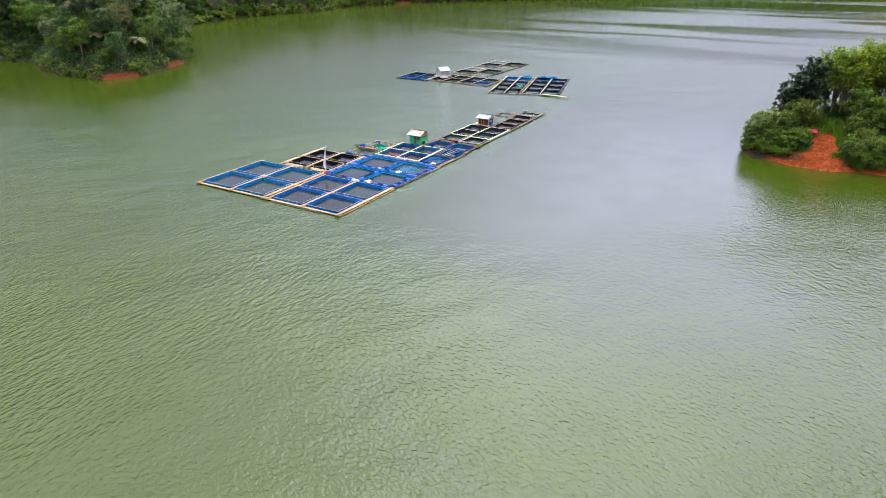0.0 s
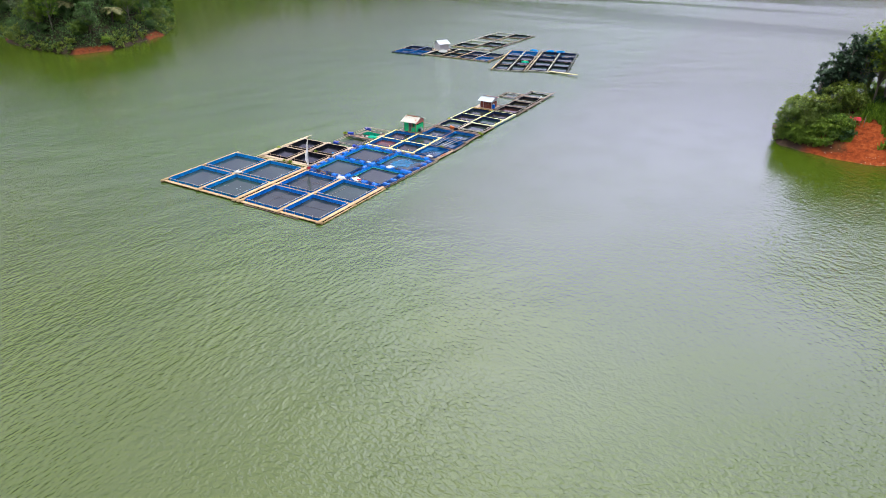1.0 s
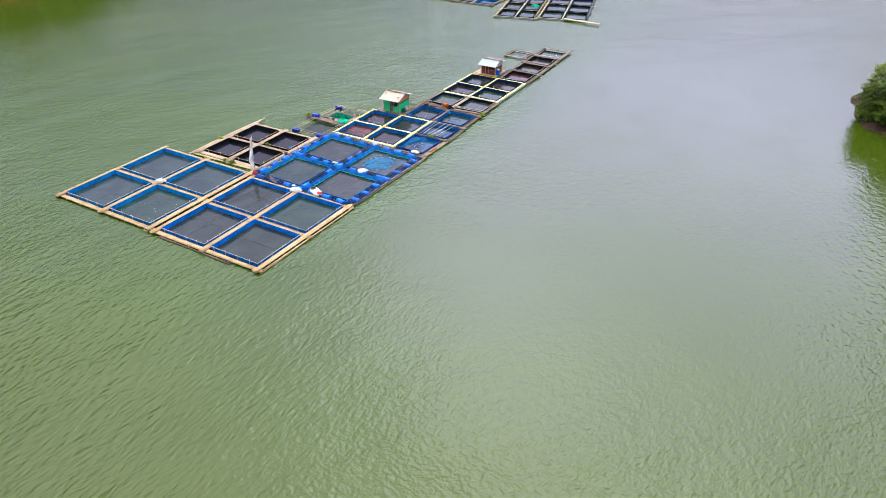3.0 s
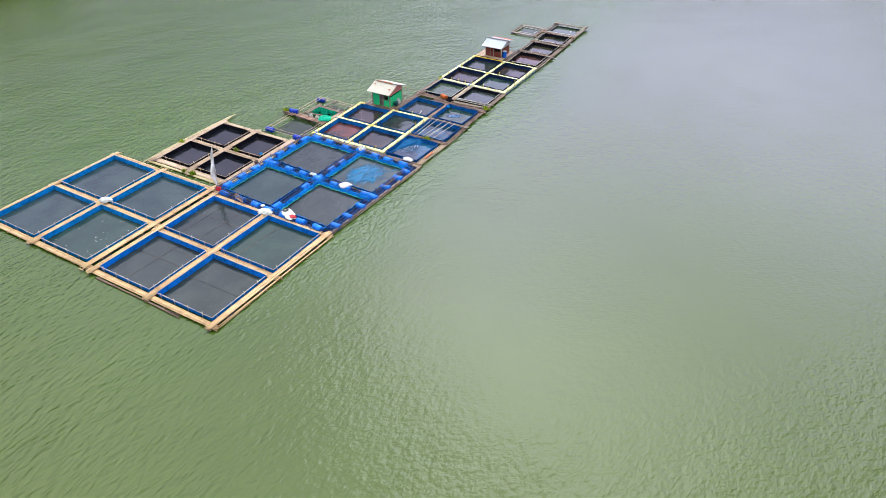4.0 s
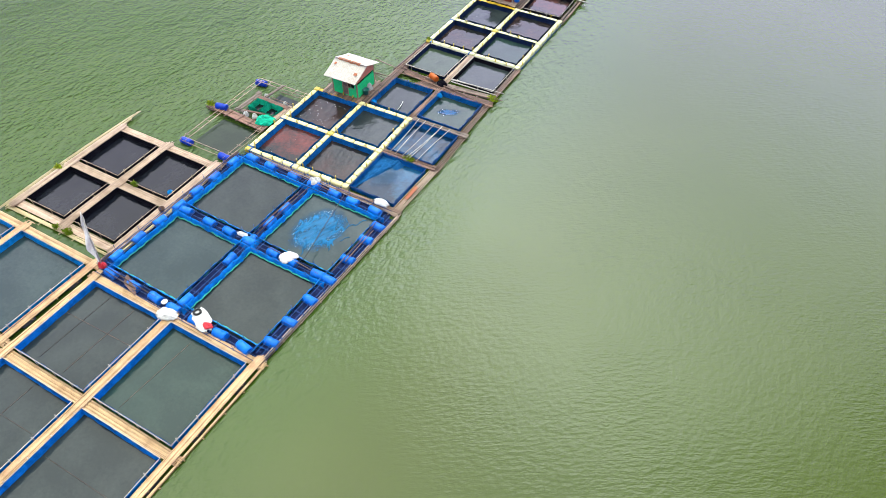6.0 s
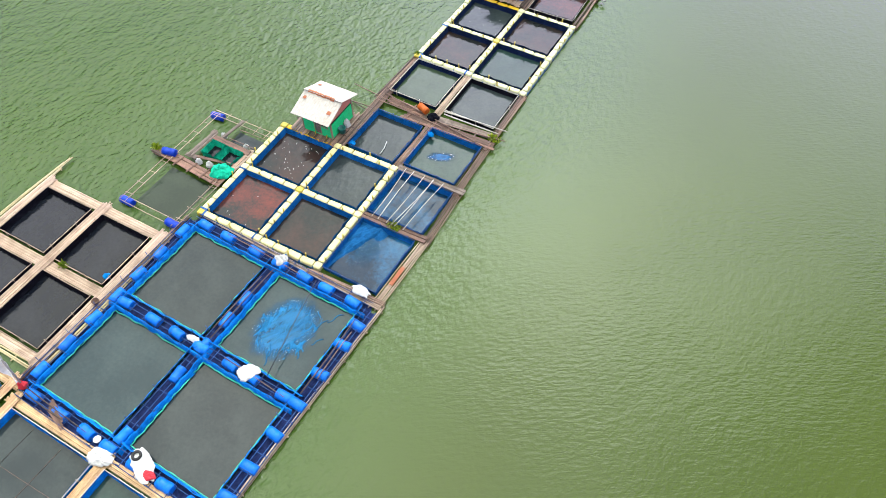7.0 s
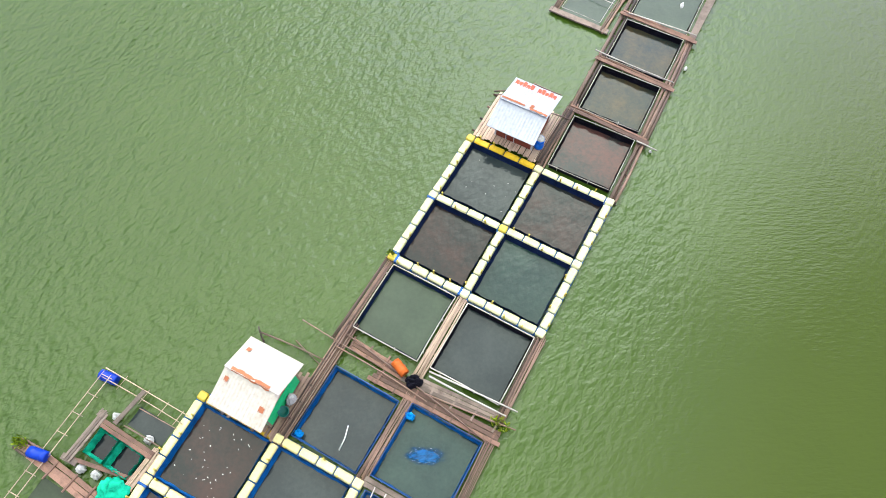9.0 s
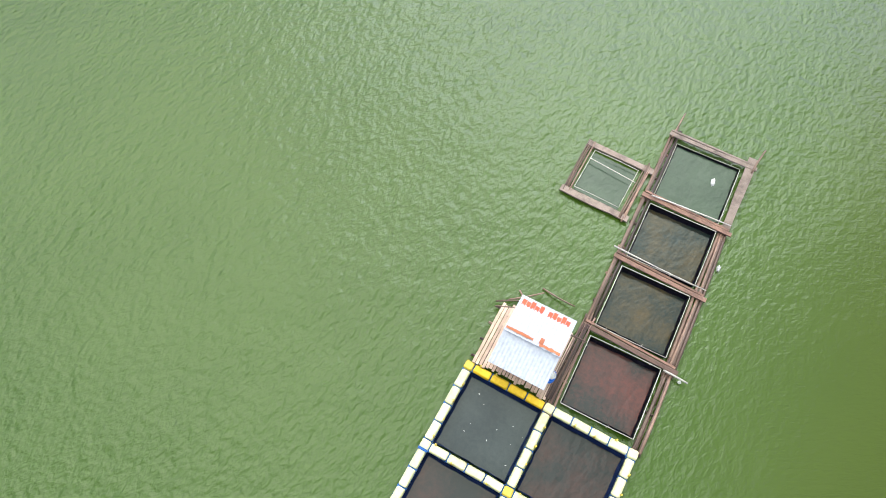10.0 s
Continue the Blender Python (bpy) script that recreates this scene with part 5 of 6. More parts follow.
def flecks(x0, x1, y0, y1, n, seed, label):
    """Small pale flecks on the water of a cage, thicker towards one corner."""
    b = Build(seed)
    for _ in range(n):
        x, y = x0 + (x1 - x0) * b.r.random(), y0 + (y1 - y0) * b.r.random() ** 1.3
        k, a = b.r.uniform(0.022, 0.06), b.r.uniform(0, 6.28)
        c, d = math.cos(a) * k, math.sin(a) * k
        w = b.r.uniform(0.3, 0.6)
        b.loft([[(x + c * f - d * w * g, y + d * f + c * w * g, z) for f, g in ((-1, 0), (0, -1), (1, 0), (0, 1))] for z in (0.016, 0.03)])
    solid("floating_scraps", b, SACK, pose(0, 0, 0), label, "scraps", kind="stuff")


flecks(-3.4, -0.3, -14.9, -11.6, 34, 760, "pale flecks floating in the brown cage water")
flecks(0.0, 0.35, -14.9, -14.3, 16, 761, "pale flecks gathered against the floats")
flecks(-3.5, 0.1, -19.2, -15.9, 6, 762, "pale flecks floating in the reddish cage water")
flecks(-11.0, -5.6, -46.4, -41.2, 22, 763, "pale flecks floating in the blue-netted cage")
flecks(1.0, 3.9, 5.2, 8.2, 10, 764, "pale flecks floating in the navy-netted cage")
for x, y in ((0.95, -10.2), (5.15, -6.9), (-5.4, -26.3)):
    sack(x, y, 0.3, 0.24, 0.2, 0.22, 0, 750 + int(x), NET_AZURE, "small bundle of bright blue net on the rail", "crumpled_net", "net")
b = Build(755, True)
b.tube([(3.0, -9.9, 0.06), (2.95, -9.3, 0.1), (2.75, -8.7, 0.06)], 0.035, 6)
solid("foam_strip", b, SACK, pose(0, 0, 0), "thin white foam strip floating in the cage", "float")


# ---- huts ----
def corrugated(x0, x1, ya, za, yb, zb, seed, thick=0.035, pitch=0.18):
    b = Build(seed)
    n = int((x1 - x0) / pitch * 4)
    for top in (0, 1):
        b.sheet(n, 6, lambda u, v: (x0 + (x1 - x0) * u, ya + (yb - ya) * v, za + (zb - za) * v + 0.012 * math.sin(u * (x1 - x0) / pitch * 2 * math.pi) - 0.03 * math.sin(v * math.pi) - (0 if top else thick)))
    m = (n + 1) * 7
    for j in range(6):
        for i in (0, n):
            a = j * (n + 1) + i
            b.f.append((a, a + n + 1, a + n + 1 + m, a + m))
    for i in range(n):
        for r in (0, 6):
            a = r * (n + 1) + i
            b.f.append((a, a + 1, a + 1 + m, a + m))
    return b


def wall_with_opening(x0, x1, z0, z1, holes, t, along_x, at, seed):
    """A wall of thickness t with openings (from, to, low, high) cut through it."""
    b = Build(seed)
    us = sorted({x0, x1, *(h for o in holes for h in o[:2])})
    zs = sorted({z0, z1, *(h for o in holes for h in o[2:])})
    nu, nz = len(us), len(zs)

    def full(i, j):
        if not (0 <= i < nu - 1 and 0 <= j < nz - 1):
            return False
        cu, cz = (us[i] + us[i + 1]) / 2, (zs[j] + zs[j + 1]) / 2
        return not any(o[0] <= cu <= o[1] and o[2] <= cz <= o[3] for o in holes)

    at_side = [at - t / 2, at + t / 2]
    verts = [(u, w, z) if along_x else (w, u, z) for w in at_side for z in zs for u in us]
    ids = lambda w, i, j: w * nu * nz + j * nu + i
    faces = []
    for i in range(nu - 1):
        for j in range(nz - 1):
            if not full(i, j):
                continue
            faces += [(ids(0, i, j), ids(0, i + 1, j), ids(0, i + 1, j + 1), ids(0, i, j + 1)), (ids(1, i, j), ids(1, i, j + 1), ids(1, i + 1, j + 1), ids(1, i + 1, j))]
            for di, dj, p, q in ((-1, 0, (i, j), (i, j + 1)), (1, 0, (i + 1, j), (i + 1, j + 1)), (0, -1, (i, j), (i + 1, j)), (0, 1, (i, j + 1), (i + 1, j + 1))):
                if not full(i + di, j + dj):
                    faces.append((ids(0, *p), ids(0, *q), ids(1, *q), ids(1, *p)))
    return b.add(verts, faces)


def hut(x, y, turn, sx, sy, wall_h, ridge, walls, gable, roof, roof_over, ridge_at, label, rust_bars, seed, deck_mat, deck, wall_split):
    ob = thing("guard_hut", pose(x, y, 0, 0, 0, turn), label, "hut")
    z = 0.42
    b = Build(seed)
    n = int((deck[1] - deck[0]) / 0.17)
    for i in range(n):
        px = deck[0] + (i + 0.5) * (deck[1] - deck[0]) / n
        b.plank((px + b.r.uniform(-0.02, 0.02), deck[2] + b.r.uniform(-0.15, 0.1), z + b.r.uniform(-0.015, 0.01)), (px + b.r.uniform(-0.02, 0.02), deck[3] + b.r.uniform(-0.1, 0.25), z + b.r.uniform(-0.015, 0.01)), 0.155, 0.05)
    pieces("deck_plank", b, deck_mat, ob)
    b = Build(seed + 1, True)
    for k in range(4):
        py = deck[2] + 0.3 + (deck[3] - deck[2] - 0.6) * k / 3
        b.pole((deck[0] - 0.2, py, z - 0.12), (deck[1] + 0.2, py, z - 0.12), 0.07, 6, 0.03)
    pieces("platform_joist", b, BAMBOO_BROWN, ob)
    for px in (deck[0] + 0.6, deck[1] - 0.6):
        for py in (deck[2] + 0.8, deck[3] - 0.8):
            o = part("float_drum", FLOAT_DRUM, None, ob)
            o.matrix_basis = pose(px, py, 0.04, 0, 0, 90)
    x0, x1, y0, y1 = -sx / 2, sx / 2, -sy / 2, sy / 2
    t = 0.06
    win = (x0 + sx * 0.58, x0 + sx * 0.9, z + wall_h * 0.45, z + wall_h * 0.92)
    door = (x0 + sx * wall_split, x0 + sx * (wall_split + 0.2), z + 0.02, z + wall_h * 0.95)
    part("wall", wall_with_opening(x0, x1, z, z + wall_h, [door, win], t, True, y0, seed + 2), walls, ob)
    part("wall", wall_with_opening(x0, x1, z, z + wall_h, [], t, True, y1, seed + 3), walls, ob)
    part("wall", wall_with_opening(y0 + t / 2, y1 - t / 2, z, z + wall_h * 0.62, [], t, False, x1, seed + 4), walls, ob)
    part("wall", wall_with_opening(y0 + t / 2, y1 - t / 2, z, z + wall_h, [], t, False, x0, seed + 5), walls, ob)
    yr = y0 + sy * ridge_at
    for gx in (x0, x1):
        b = Build(seed + 6)
        low = z + wall_h if gx == x0 else z + wall_h * 0.72
        b.loft([[(gx + e, y0, low), (gx + e, y1, low), (gx + e, y1, z + wall_h - 0.06), (gx + e, yr, z + ridge - 0.1), (gx + e, y0, z + wall_h - 0.06)] for e in (-t / 2, t / 2)])
        part("gable", b, gable, ob)
    posts = Build(seed + 7)
    for px in (x0, x1):
        for py in (y0, y1):
            posts.box(px - 0.05, px + 0.05, py - 0.05, py + 0.05, z, z + wall_h)
    posts.box(door[0] - 0.05, door[0], y0 - 0.05, y0 + 0.05, z, z + wall_h)
    posts.box(door[1], door[1] + 0.05, y0 - 0.05, y0 + 0.05, z, z + wall_h)
    pieces("post", posts, WALL_WHITE if walls is WALL_RED else WOOD_PALE, ob)
    d = Build(seed + 8).box(door[0] + 0.02, door[1] - 0.02, y0 + 0.02, y0 + 0.05, door[2], door[3] - 0.02)
    part("door", d, WALL_RED if walls is WALL_RED else PLANK, ob)
    f = Build(seed + 9)
    f.box(win[0] - 0.04, win[1] + 0.04, y0 - 0.05, y0 - 0.032, win[2] - 0.06, win[2])
    f.box(win[0] - 0.04, win[1] + 0.04, y0 - 0.05, y0 - 0.032, win[3], win[3] + 0.05)
    f.box((win[0] + win[1]) / 2 - 0.025, (win[0] + win[1]) / 2 + 0.025, y0 - 0.05, y0 - 0.032, win[2], win[3])
    part("window_frame", f, WOOD_PALE, ob)
    e0, e1, ef, eb = roof_over
    zr, ze, zb = z + ridge, z + wall_h - 0.14, z + wall_h - 0.1
    near = part("roof_sheet", corrugated(x0 - e0, x1 + e1, y0 - ef, ze, yr + 0.03, zr - 0.02, seed + 10), roof, ob)
    part("roof_sheet", corrugated(x0 - e0, x1 + e1, yr - 0.12, zr + 0.06, y1 + eb, zb, seed + 11), roof, ob)
    for k, (fx0, fx1, fy0, fy1, m) in enumerate(rust_bars):
        # weathered strips and blots painted along the sheets
        yy0, yy1 = y0 - ef + (sy + ef + eb) * fy0, y0 - ef + (sy + ef + eb) * fy1
        def roof_z(py):
            if py < yr - 0.11:
                return ze + (zr - 0.02 - ze) * (py - y0 + ef) / (yr + 0.03 - y0 + ef)
            return zr + 0.06 + (zb - zr - 0.06) * (py - yr + 0.12) / (y1 + eb - yr + 0.12)
        b = Build(seed + 20 + k)
        def mark(u, v):
            px = x0 - e0 + (sx + e0 + e1) * (fx0 + (fx1 - fx0) * u)
            py = yy0 + (yy1 - yy0) * v + 0.05 * noise.noise((u * 6, v * 2 + k, seed)) * (1 if 0 < v < 1 else 1.6)
            return (px, py, roof_z(py) + 0.035)
        b.sheet(14, 3, mark)
        part("roof_stain", b, m, ob)
    return ob


hut_green = hut(-1.55, -9.35, 1.8, 2.3, 2.5, 1.85, 2.38, WALL_GREEN, WALL_SALMON, ROOF_WHITE, (0.4, 0.3, 0.6, 0.5), 0.5,
                "green board hut with a pale corrugated roof on a bamboo deck",
                [(0.12, 0.82, 0.47, 0.53, RUST), (0.1, 0.17, 0.8, 0.85, RUST), (0.08, 0.15, 0.33, 0.39, RUST), (0.8, 0.89, 0.2, 0.27, RUST)], 800, BAMBOO_BROWN, (-2.1, 1.6, -1.75, 1.6), 0.42)
hut_red = hut(2.3, 10.85, 0.8, 2.3, 2.3, 1.55, 2.05, WALL_RED, WALL_WHITE, ROOF_ZINC, (0.35, 0.3, 0.65, 0.9), 0.45,
              "red-brown board hut with a white metal roof on a bamboo deck",
              [(0.02, 0.5, 0.44, 0.48, RUST), (0.62, 0.98, 0.42, 0.46, RUST), (0.6, 0.67, 0.45, 0.54, RUST)], 840, BAMBOO_PINK, (-2.3, 1.75, -1.75, 1.75), 0.3)
# unreadable painted signs on the metal roof, as plain bars
b = Build(880)
for i in range(11):
    if i == 5:
        continue
    x = -1.35 + i * 0.235
    b.box(x, x + 0.21, 1.4 + 0.07 * math.sin(i * 2.1), 1.86 + 0.07 * math.sin(i * 3.7), 1.985 - 0.05, 2.0 - 0.02)
for bar in pieces("painted_bar", b, PAINT_RED, hut_red, "red painted mark on the roof"):
    bar.matrix_basis = pose(0, -0.02, 0.02)
blue_drum = new("drum", drum_mesh(DRUM_ROYAL, 0.8, 0.27))
blue_drum.matrix_basis = pose(3.75, 10.1, 0.84, 0, 90, 0)
tagged(blue_drum, "blue plastic barrel standing on the hut deck", "barrel")
sack(3.75, 10.1, 1.23, 0.28, 0.26, 0.14, 0, 881, label="white cloth over the blue barrel", name="cloth", category="cloth")
bucket = Build(882, True).loft([[(r * math.cos(a), r * math.sin(a), z) for a in (2 * math.pi * i / 16 for i in range(16))] for z, r in ((0, 0.2), (0.42, 0.26), (0.45, 0.28), (0.45, 0.25), (0.1, 0.2))])
solid("bucket", bucket, TEAL, pose(-0.12, -9.75, 0.44), "teal plastic bucket beside the green hut", "bucket")
sack(-0.25, -9.05, 0.44, 0.22, 0.3, 0.6, 0, 883, label="tall white sack against the green hut")
b = Build(884, True)
b.pole((-3.6, -6.95, 0.3), (0.1, -6.6, 0.35), 0.05, 5, 0.1)
b.pole((-3.2, -7.3, 0.2), (-3.8, -6.8, 0.6), 0.05, 5, 0.05)
b.pole((-1.9, -6.4, 0.1), (0.0, -6.9, 0.3), 0.04, 5, 0.1)
loose("bamboo_pole", b, BAMBOO_BROWN, "dark loose pole behind the green hut", "pole")
b = Build(885, True)
for p, q in (((-0.4, 12.5, 0.3), (1.3, 13.3, 0.5)), ((0.1, 12.9, 0.2), (1.6, 14.0, 0.6)), ((1.4, 14.4, 0.1), (3.3, 14.2, 0.35)), ((-0.3, 12.2, 0.4), (1.0, 12.7, 0.4)), ((3.2, 12.6, 0.4), (4.6, 12.7, 0.45)), ((0.4, 13.7, 0.1), (0.9, 13.0, 0.6))):
    b.pole(p, q, 0.05, 5, 0.05)
loose("bamboo_pole", b, BAMBOO_BROWN, "dark loose pole behind the red hut", "pole")
b = Build(886, True)
for k in range(6):
    b.pole((4.0 + 0.07 * k, 9.2, 0.4 + 0.02 * (k % 2)), (4.0 + 0.09 * k, 13.6, 0.4), 0.04, 5, 0.06)
loose("bamboo_pole", b, BAMBOO_BROWN, "brown bamboo pole lying beside the hut deck", "pole")


def weeds(x, y, z, size, seed, label="clump of yellow-green weeds growing on the raft"):
    b = Build(seed)
    for k in range(90):
        a, d = b.r.uniform(0, 6.28), size * b.r.random() ** 0.5
        h = b.r.uniform(0.12, 0.38) * (1.3 - d / size * 0.6)
        px, py = d * math.cos(a), d * math.sin(a) * 0.7
        w = b.r.uniform(0.03, 0.06)
        c, s = math.cos(a + 1.57) * w, math.sin(a + 1.57) * w
        ox, oy = b.r.uniform(-0.15, 0.15), b.r.uniform(-0.15, 0.15)
        b.add([(px - c, py - s, 0), (px + c, py + s, 0), (px + c + ox * 0.5, py + s + oy * 0.5, h * 0.6), (px + ox, py + oy, h), (px - c + ox * 0.5, py - s + oy * 0.5, h * 0.6)], [(0, 1, 2, 3, 4)])
    return solid("weeds", b, WEED, pose(x, y, z), label, "plant", "weeds on the rafts")


for k, (x, y, z, s) in enumerate(((7.3, -14.9, 0.28, 0.45), (9.1, -5.1, 0.24, 0.5), (-8.6, -32.5, 0.15, 0.4), (-9.6, -32.6, 0.15, 0.3), (-14.6, -28.4, 0.2, 0.35), (-10.3, -17.0, 0.3, 0.4), (-0.1, 0.1, 0.2, 0.22), (-8.2, -27.0, 0.3, 0.3))):
    weeds(x, y, z, s, 900 + k)


# ---- far rafts ----
def both(laid):
    """Poles and ties too far off to tell apart, in one mesh."""
    return laid[0].add(laid[1].v, laid[1].f).add(laid[2].v, laid[2].f)


def far_raft(x, y, turn, nx, ny, px, py, nets, deck, seed, label, skip=()):
    ob = thing("distant_cage_raft", pose(x, y, 0, 0, 0, turn), label, "fish cage raft", "distant cage rafts")
    r = random.Random(seed)
    for i in range(nx + 1):
        part("bamboo_walkway", both(poles((i * px, -0.3), (i * px, ny * py + 0.3), 0.28, 2, 0.065, seed + i, 0.5, 0.3)), deck[i % len(deck)], ob)
    for j in range(ny + 1):
        part("bamboo_walkway", both(poles((-0.3, j * py), (nx * px + 0.3, j * py), 0.24, 2, 0.065, seed + 20 + j, 0.5, 0.22)), deck[(j + 1) % len(deck)], ob)
    for i in range(nx):
        for j in range(ny):
            if (i, j) in skip:
                continue
            k = nets[(i * ny + j) % len(nets)]
            if k is None:
                continue
            part("net", net_walls(i * px + 0.35, (i + 1) * px - 0.35, j * py + 0.35, (j + 1) * py - 0.35, 0.34, -0.2, seed + 40 + i * 9 + j), k, ob)
            part("cage_water", pool(i * px + 0.38, (i + 1) * px - 0.38, j * py + 0.38, (j + 1) * py - 0.38), {NET_NAVY: GREY_WATER, NET_MID: BLUE_WATER}.get(k, GREEN_WATER), ob)
    return ob


far_raft(-45.2, 47.9, 3.0, 2, 2, 4.5, 4.8, [NET_MID, NET_NAVY], [BAMBOO_GREY, PIPE_BLUE], 1000, "distant blue-netted raft beside a white hut")
far_raft(-36.0, 49.6, 1.0, 4, 2, 4.5, 4.9, [NET_BLACK, NET_BLACK, NET_BLACK, NET_BLACK, NET_NAVY, NET_NAVY, NET_MID, NET_NAVY], [RAIL, BAMBOO_GREY, BAMBOO], 1060, "distant bamboo raft of eight dark and blue cages")
far_raft(-36.2, 63.6, -1.0, 2, 5, 5.9, 5.3, [NET_BLACK, None, None], [RAIL, BAMBOO_GREY, BAMBOO_BROWN], 1120, "distant weathered raft of ten half-sunken cages")
far_raft(-13.2, 42.4, 15.0, 2, 4, 3.8, 6.0, [NET_BLACK, NET_BLACK, NET_NAVY, NET_MID], [BAMBOO, RAIL, BAMBOO_GREY], 1180, "distant bamboo raft of blue and brown cages")
far_raft(-5.4, 45.4, 15.0, 2, 4, 4.6, 6.0, [NET_BLACK, NET_BLACK, NET_NAVY, NET_NAVY], [BAMBOO_GREY, RAIL, PIPE_DARK], 1240, "distant bamboo raft of blue-netted cages")
b = Build(1300, True)
for k in range(4):
    b.pole((-0.6, 46.4 + 0.16 * k, 0.35), (6.6, 46.2 + 0.16 * k, 0.35), 0.08, 5, 0.1)
loose("bamboo_pole", b, BAMBOO_GOLD, "long yellow pole at the far raft's edge", "pole")
for k, (x, y) in enumerate(((-13.6, 67.6), (-9.5, 69.0), (-7.0, 69.6))):
    sack(x, y, 0.4, 1.1, 0.5, 0.45, 20 * k, 1310 + k, NET_AZURE, "bright blue net heap on the far raft", "crumpled_net", "net")
sack(-9.5, 53.0, 0.35, 0.9, 0.6, 0.4, 10, 1315, NET_GREEN, "green net heap on the far raft", "crumpled_net", "net")
sack(-33.4, 53.8, 0.35, 1.1, 0.7, 0.6, 10, 1316, label="white sacks heaped before the white hut")

white_hut = thing("guard_hut", pose(-35.8, 57.0, 0, 0, 0, 60) @ Matrix.Scale(0.8, 4), "small white distant hut with a pitched pale roof", "hut")
part("platform", Build(1320).box(-2.4, 2.4, -2.4, 2.4, 0.15, 0.4), BAMBOO_GREY, white_hut)
for k, (a, c, along, at) in enumerate(((-1.7, 1.7, True, -1.7), (-1.7, 1.7, True, 1.7), (-1.67, 1.67, False, -1.7), (-1.67, 1.67, False, 1.7))):
    holes = [(0.2, 1.2, 1.2, 2.1)] if k == 3 else []
    part("wall", wall_with_opening(a, c, 0.4, 2.6, holes, 0.06, along, at, 1321 + k), WALL_WHITE, white_hut)
part("roof_sheet", corrugated(-2.1, 2.1, -2.3, 2.35, 0.03, 3.5, 1330), ROOF_ZINC, white_hut)
part("roof_sheet", corrugated(-2.1, 2.1, -0.03, 3.53, 2.3, 2.35, 1331), ROOF_ZINC, white_hut)
for gx in (-1.7, 1.7):
    b = Build(1332).loft([[(gx + e, -1.7, 2.6), (gx + e, 1.7, 2.6), (gx + e, 0, 3.4)] for e in (-0.03, 0.03)])
    part("gable", b, WALL_WHITE, white_hut)


# ---- trees ----
def leaf_at(b, c, size, droop=0.3):
    """A small bent leaf spray at c."""
    a, t = b.r.uniform(0, 6.283), b.r.uniform(-0.8, 0.9)
    d = Vector((math.cos(a) * math.cos(t), math.sin(a) * math.cos(t), math.sin(t)))
    s = d.cross(Vector((b.r.uniform(-1, 1), b.r.uniform(-1, 1), 1.3))).normalized() * size * b.r.uniform(0.28, 0.45)
    d = d * size
    b.add([c, c + d * 0.55 + s, c + d - Vector((0, 0, droop * size)), c + d * 0.45 - s], [(0, 1, 2, 3)])


def crown_into(b, base, h, spread, clumps, leaves, size, low=0.3):
    """Leaf sprays in uneven clumps round the limbs."""
    out = []
    for k in range(clumps):
        a = b.r.uniform(0, 6.283)
        f = b.r.uniform(low, 1.0)
        d = spread * (b.r.random() ** 0.6) * (1.05 - 0.55 * abs(f - 0.6))
        c = base + Vector((d * math.cos(a), d * math.sin(a), h * f))
        out.append(c)
        rad = spread * b.r.uniform(0.12, 0.32)
        for i in range(leaves):
            v = Vector((b.r.gauss(0, 1), b.r.gauss(0, 1), b.r.gauss(0, 0.7)))
            v = v.normalized() * rad * b.r.uniform(0.35, 1.2)
            leaf_at(b, c + v, size * b.r.uniform(0.7, 1.35))
    return out


def tree(name, seed, h, spread, clumps, leaves, size, leaf, bark, label, category="tree", low=0.35):
    ob = thing(name, pose(0, 0, 0), label, category)
    b = Build(seed)
    tips = crown_into(b, Vector((0, 0, 0)), h, spread, int(clumps * 1.7), int(leaves * 0.6), size * 0.92, low)
    t = Build(seed + 1, True)
    bend = Vector((t.r.uniform(-0.5, 0.5), t.r.uniform(-0.5, 0.5), 0))
    r0 = 0.016 * h + 0.03
    spine = [Vector((0, 0, -0.4)) + bend * k * k + Vector((0, 0, h * 0.85 * k)) for k in (0, 0.25, 0.5, 0.75, 1)]
    t.tube(spine, [r0, r0 * 0.8, r0 * 0.62, r0 * 0.42, r0 * 0.15], 7)
    for c in tips[: max(5, clumps // 2)]:
        s = spine[1].lerp(spine[3], t.r.random())
        if s.z < c.z:
            t.tube([s, s.lerp(c, 0.5) + Vector((0, 0, 0.15)), c], [r0 * 0.4, r0 * 0.25, 0.02], 5)
    part("trunk", t, bark, ob)
    part("crown", b, leaf, ob)
    return ob


def palm(seed, h, label):
    ob = thing("palm_tree", pose(0, 0, 0), label, "palm")
    t = Build(seed, True)
    t.tube([(0, 0, -0.4), (0.15, 0.1, h * 0.5), (0.5, 0.2, h)], [0.22, 0.16, 0.13], 7)
    part("trunk", t, BARK, ob)
    b = Build(seed + 1)
    for k in range(17):
        a, up = k * 2.4, b.r.uniform(-0.1, 0.9)
        L = b.r.uniform(2.6, 3.6)
        prev = None
        for i in range(9):
            s = i / 8
            p = Vector((0.5 + math.cos(a) * L * s, 0.2 + math.sin(a) * L * s, h + L * (up * s - (0.55 + up * 0.5) * s * s)))
            if prev is not None:
                side = Vector((-math.sin(a), math.cos(a), -0.35)) * (0.75 * math.sin(math.pi * min(1, s * 0.85 + 0.1)))
                for e in (-1, 1):
                    q = Vector((side.x * e, side.y * e, side.z))
                    b.add([prev, p, p + q + Vector((0, 0, -0.1)), prev.lerp(p, 0.35) + q], [(0, 1, 2, 3)])
            prev = p
    part("crown", b, LEAF[3], ob)
    return ob


def ground_at(x, y):
    return float(land_height(np.array([x]), np.array([y]))[0])


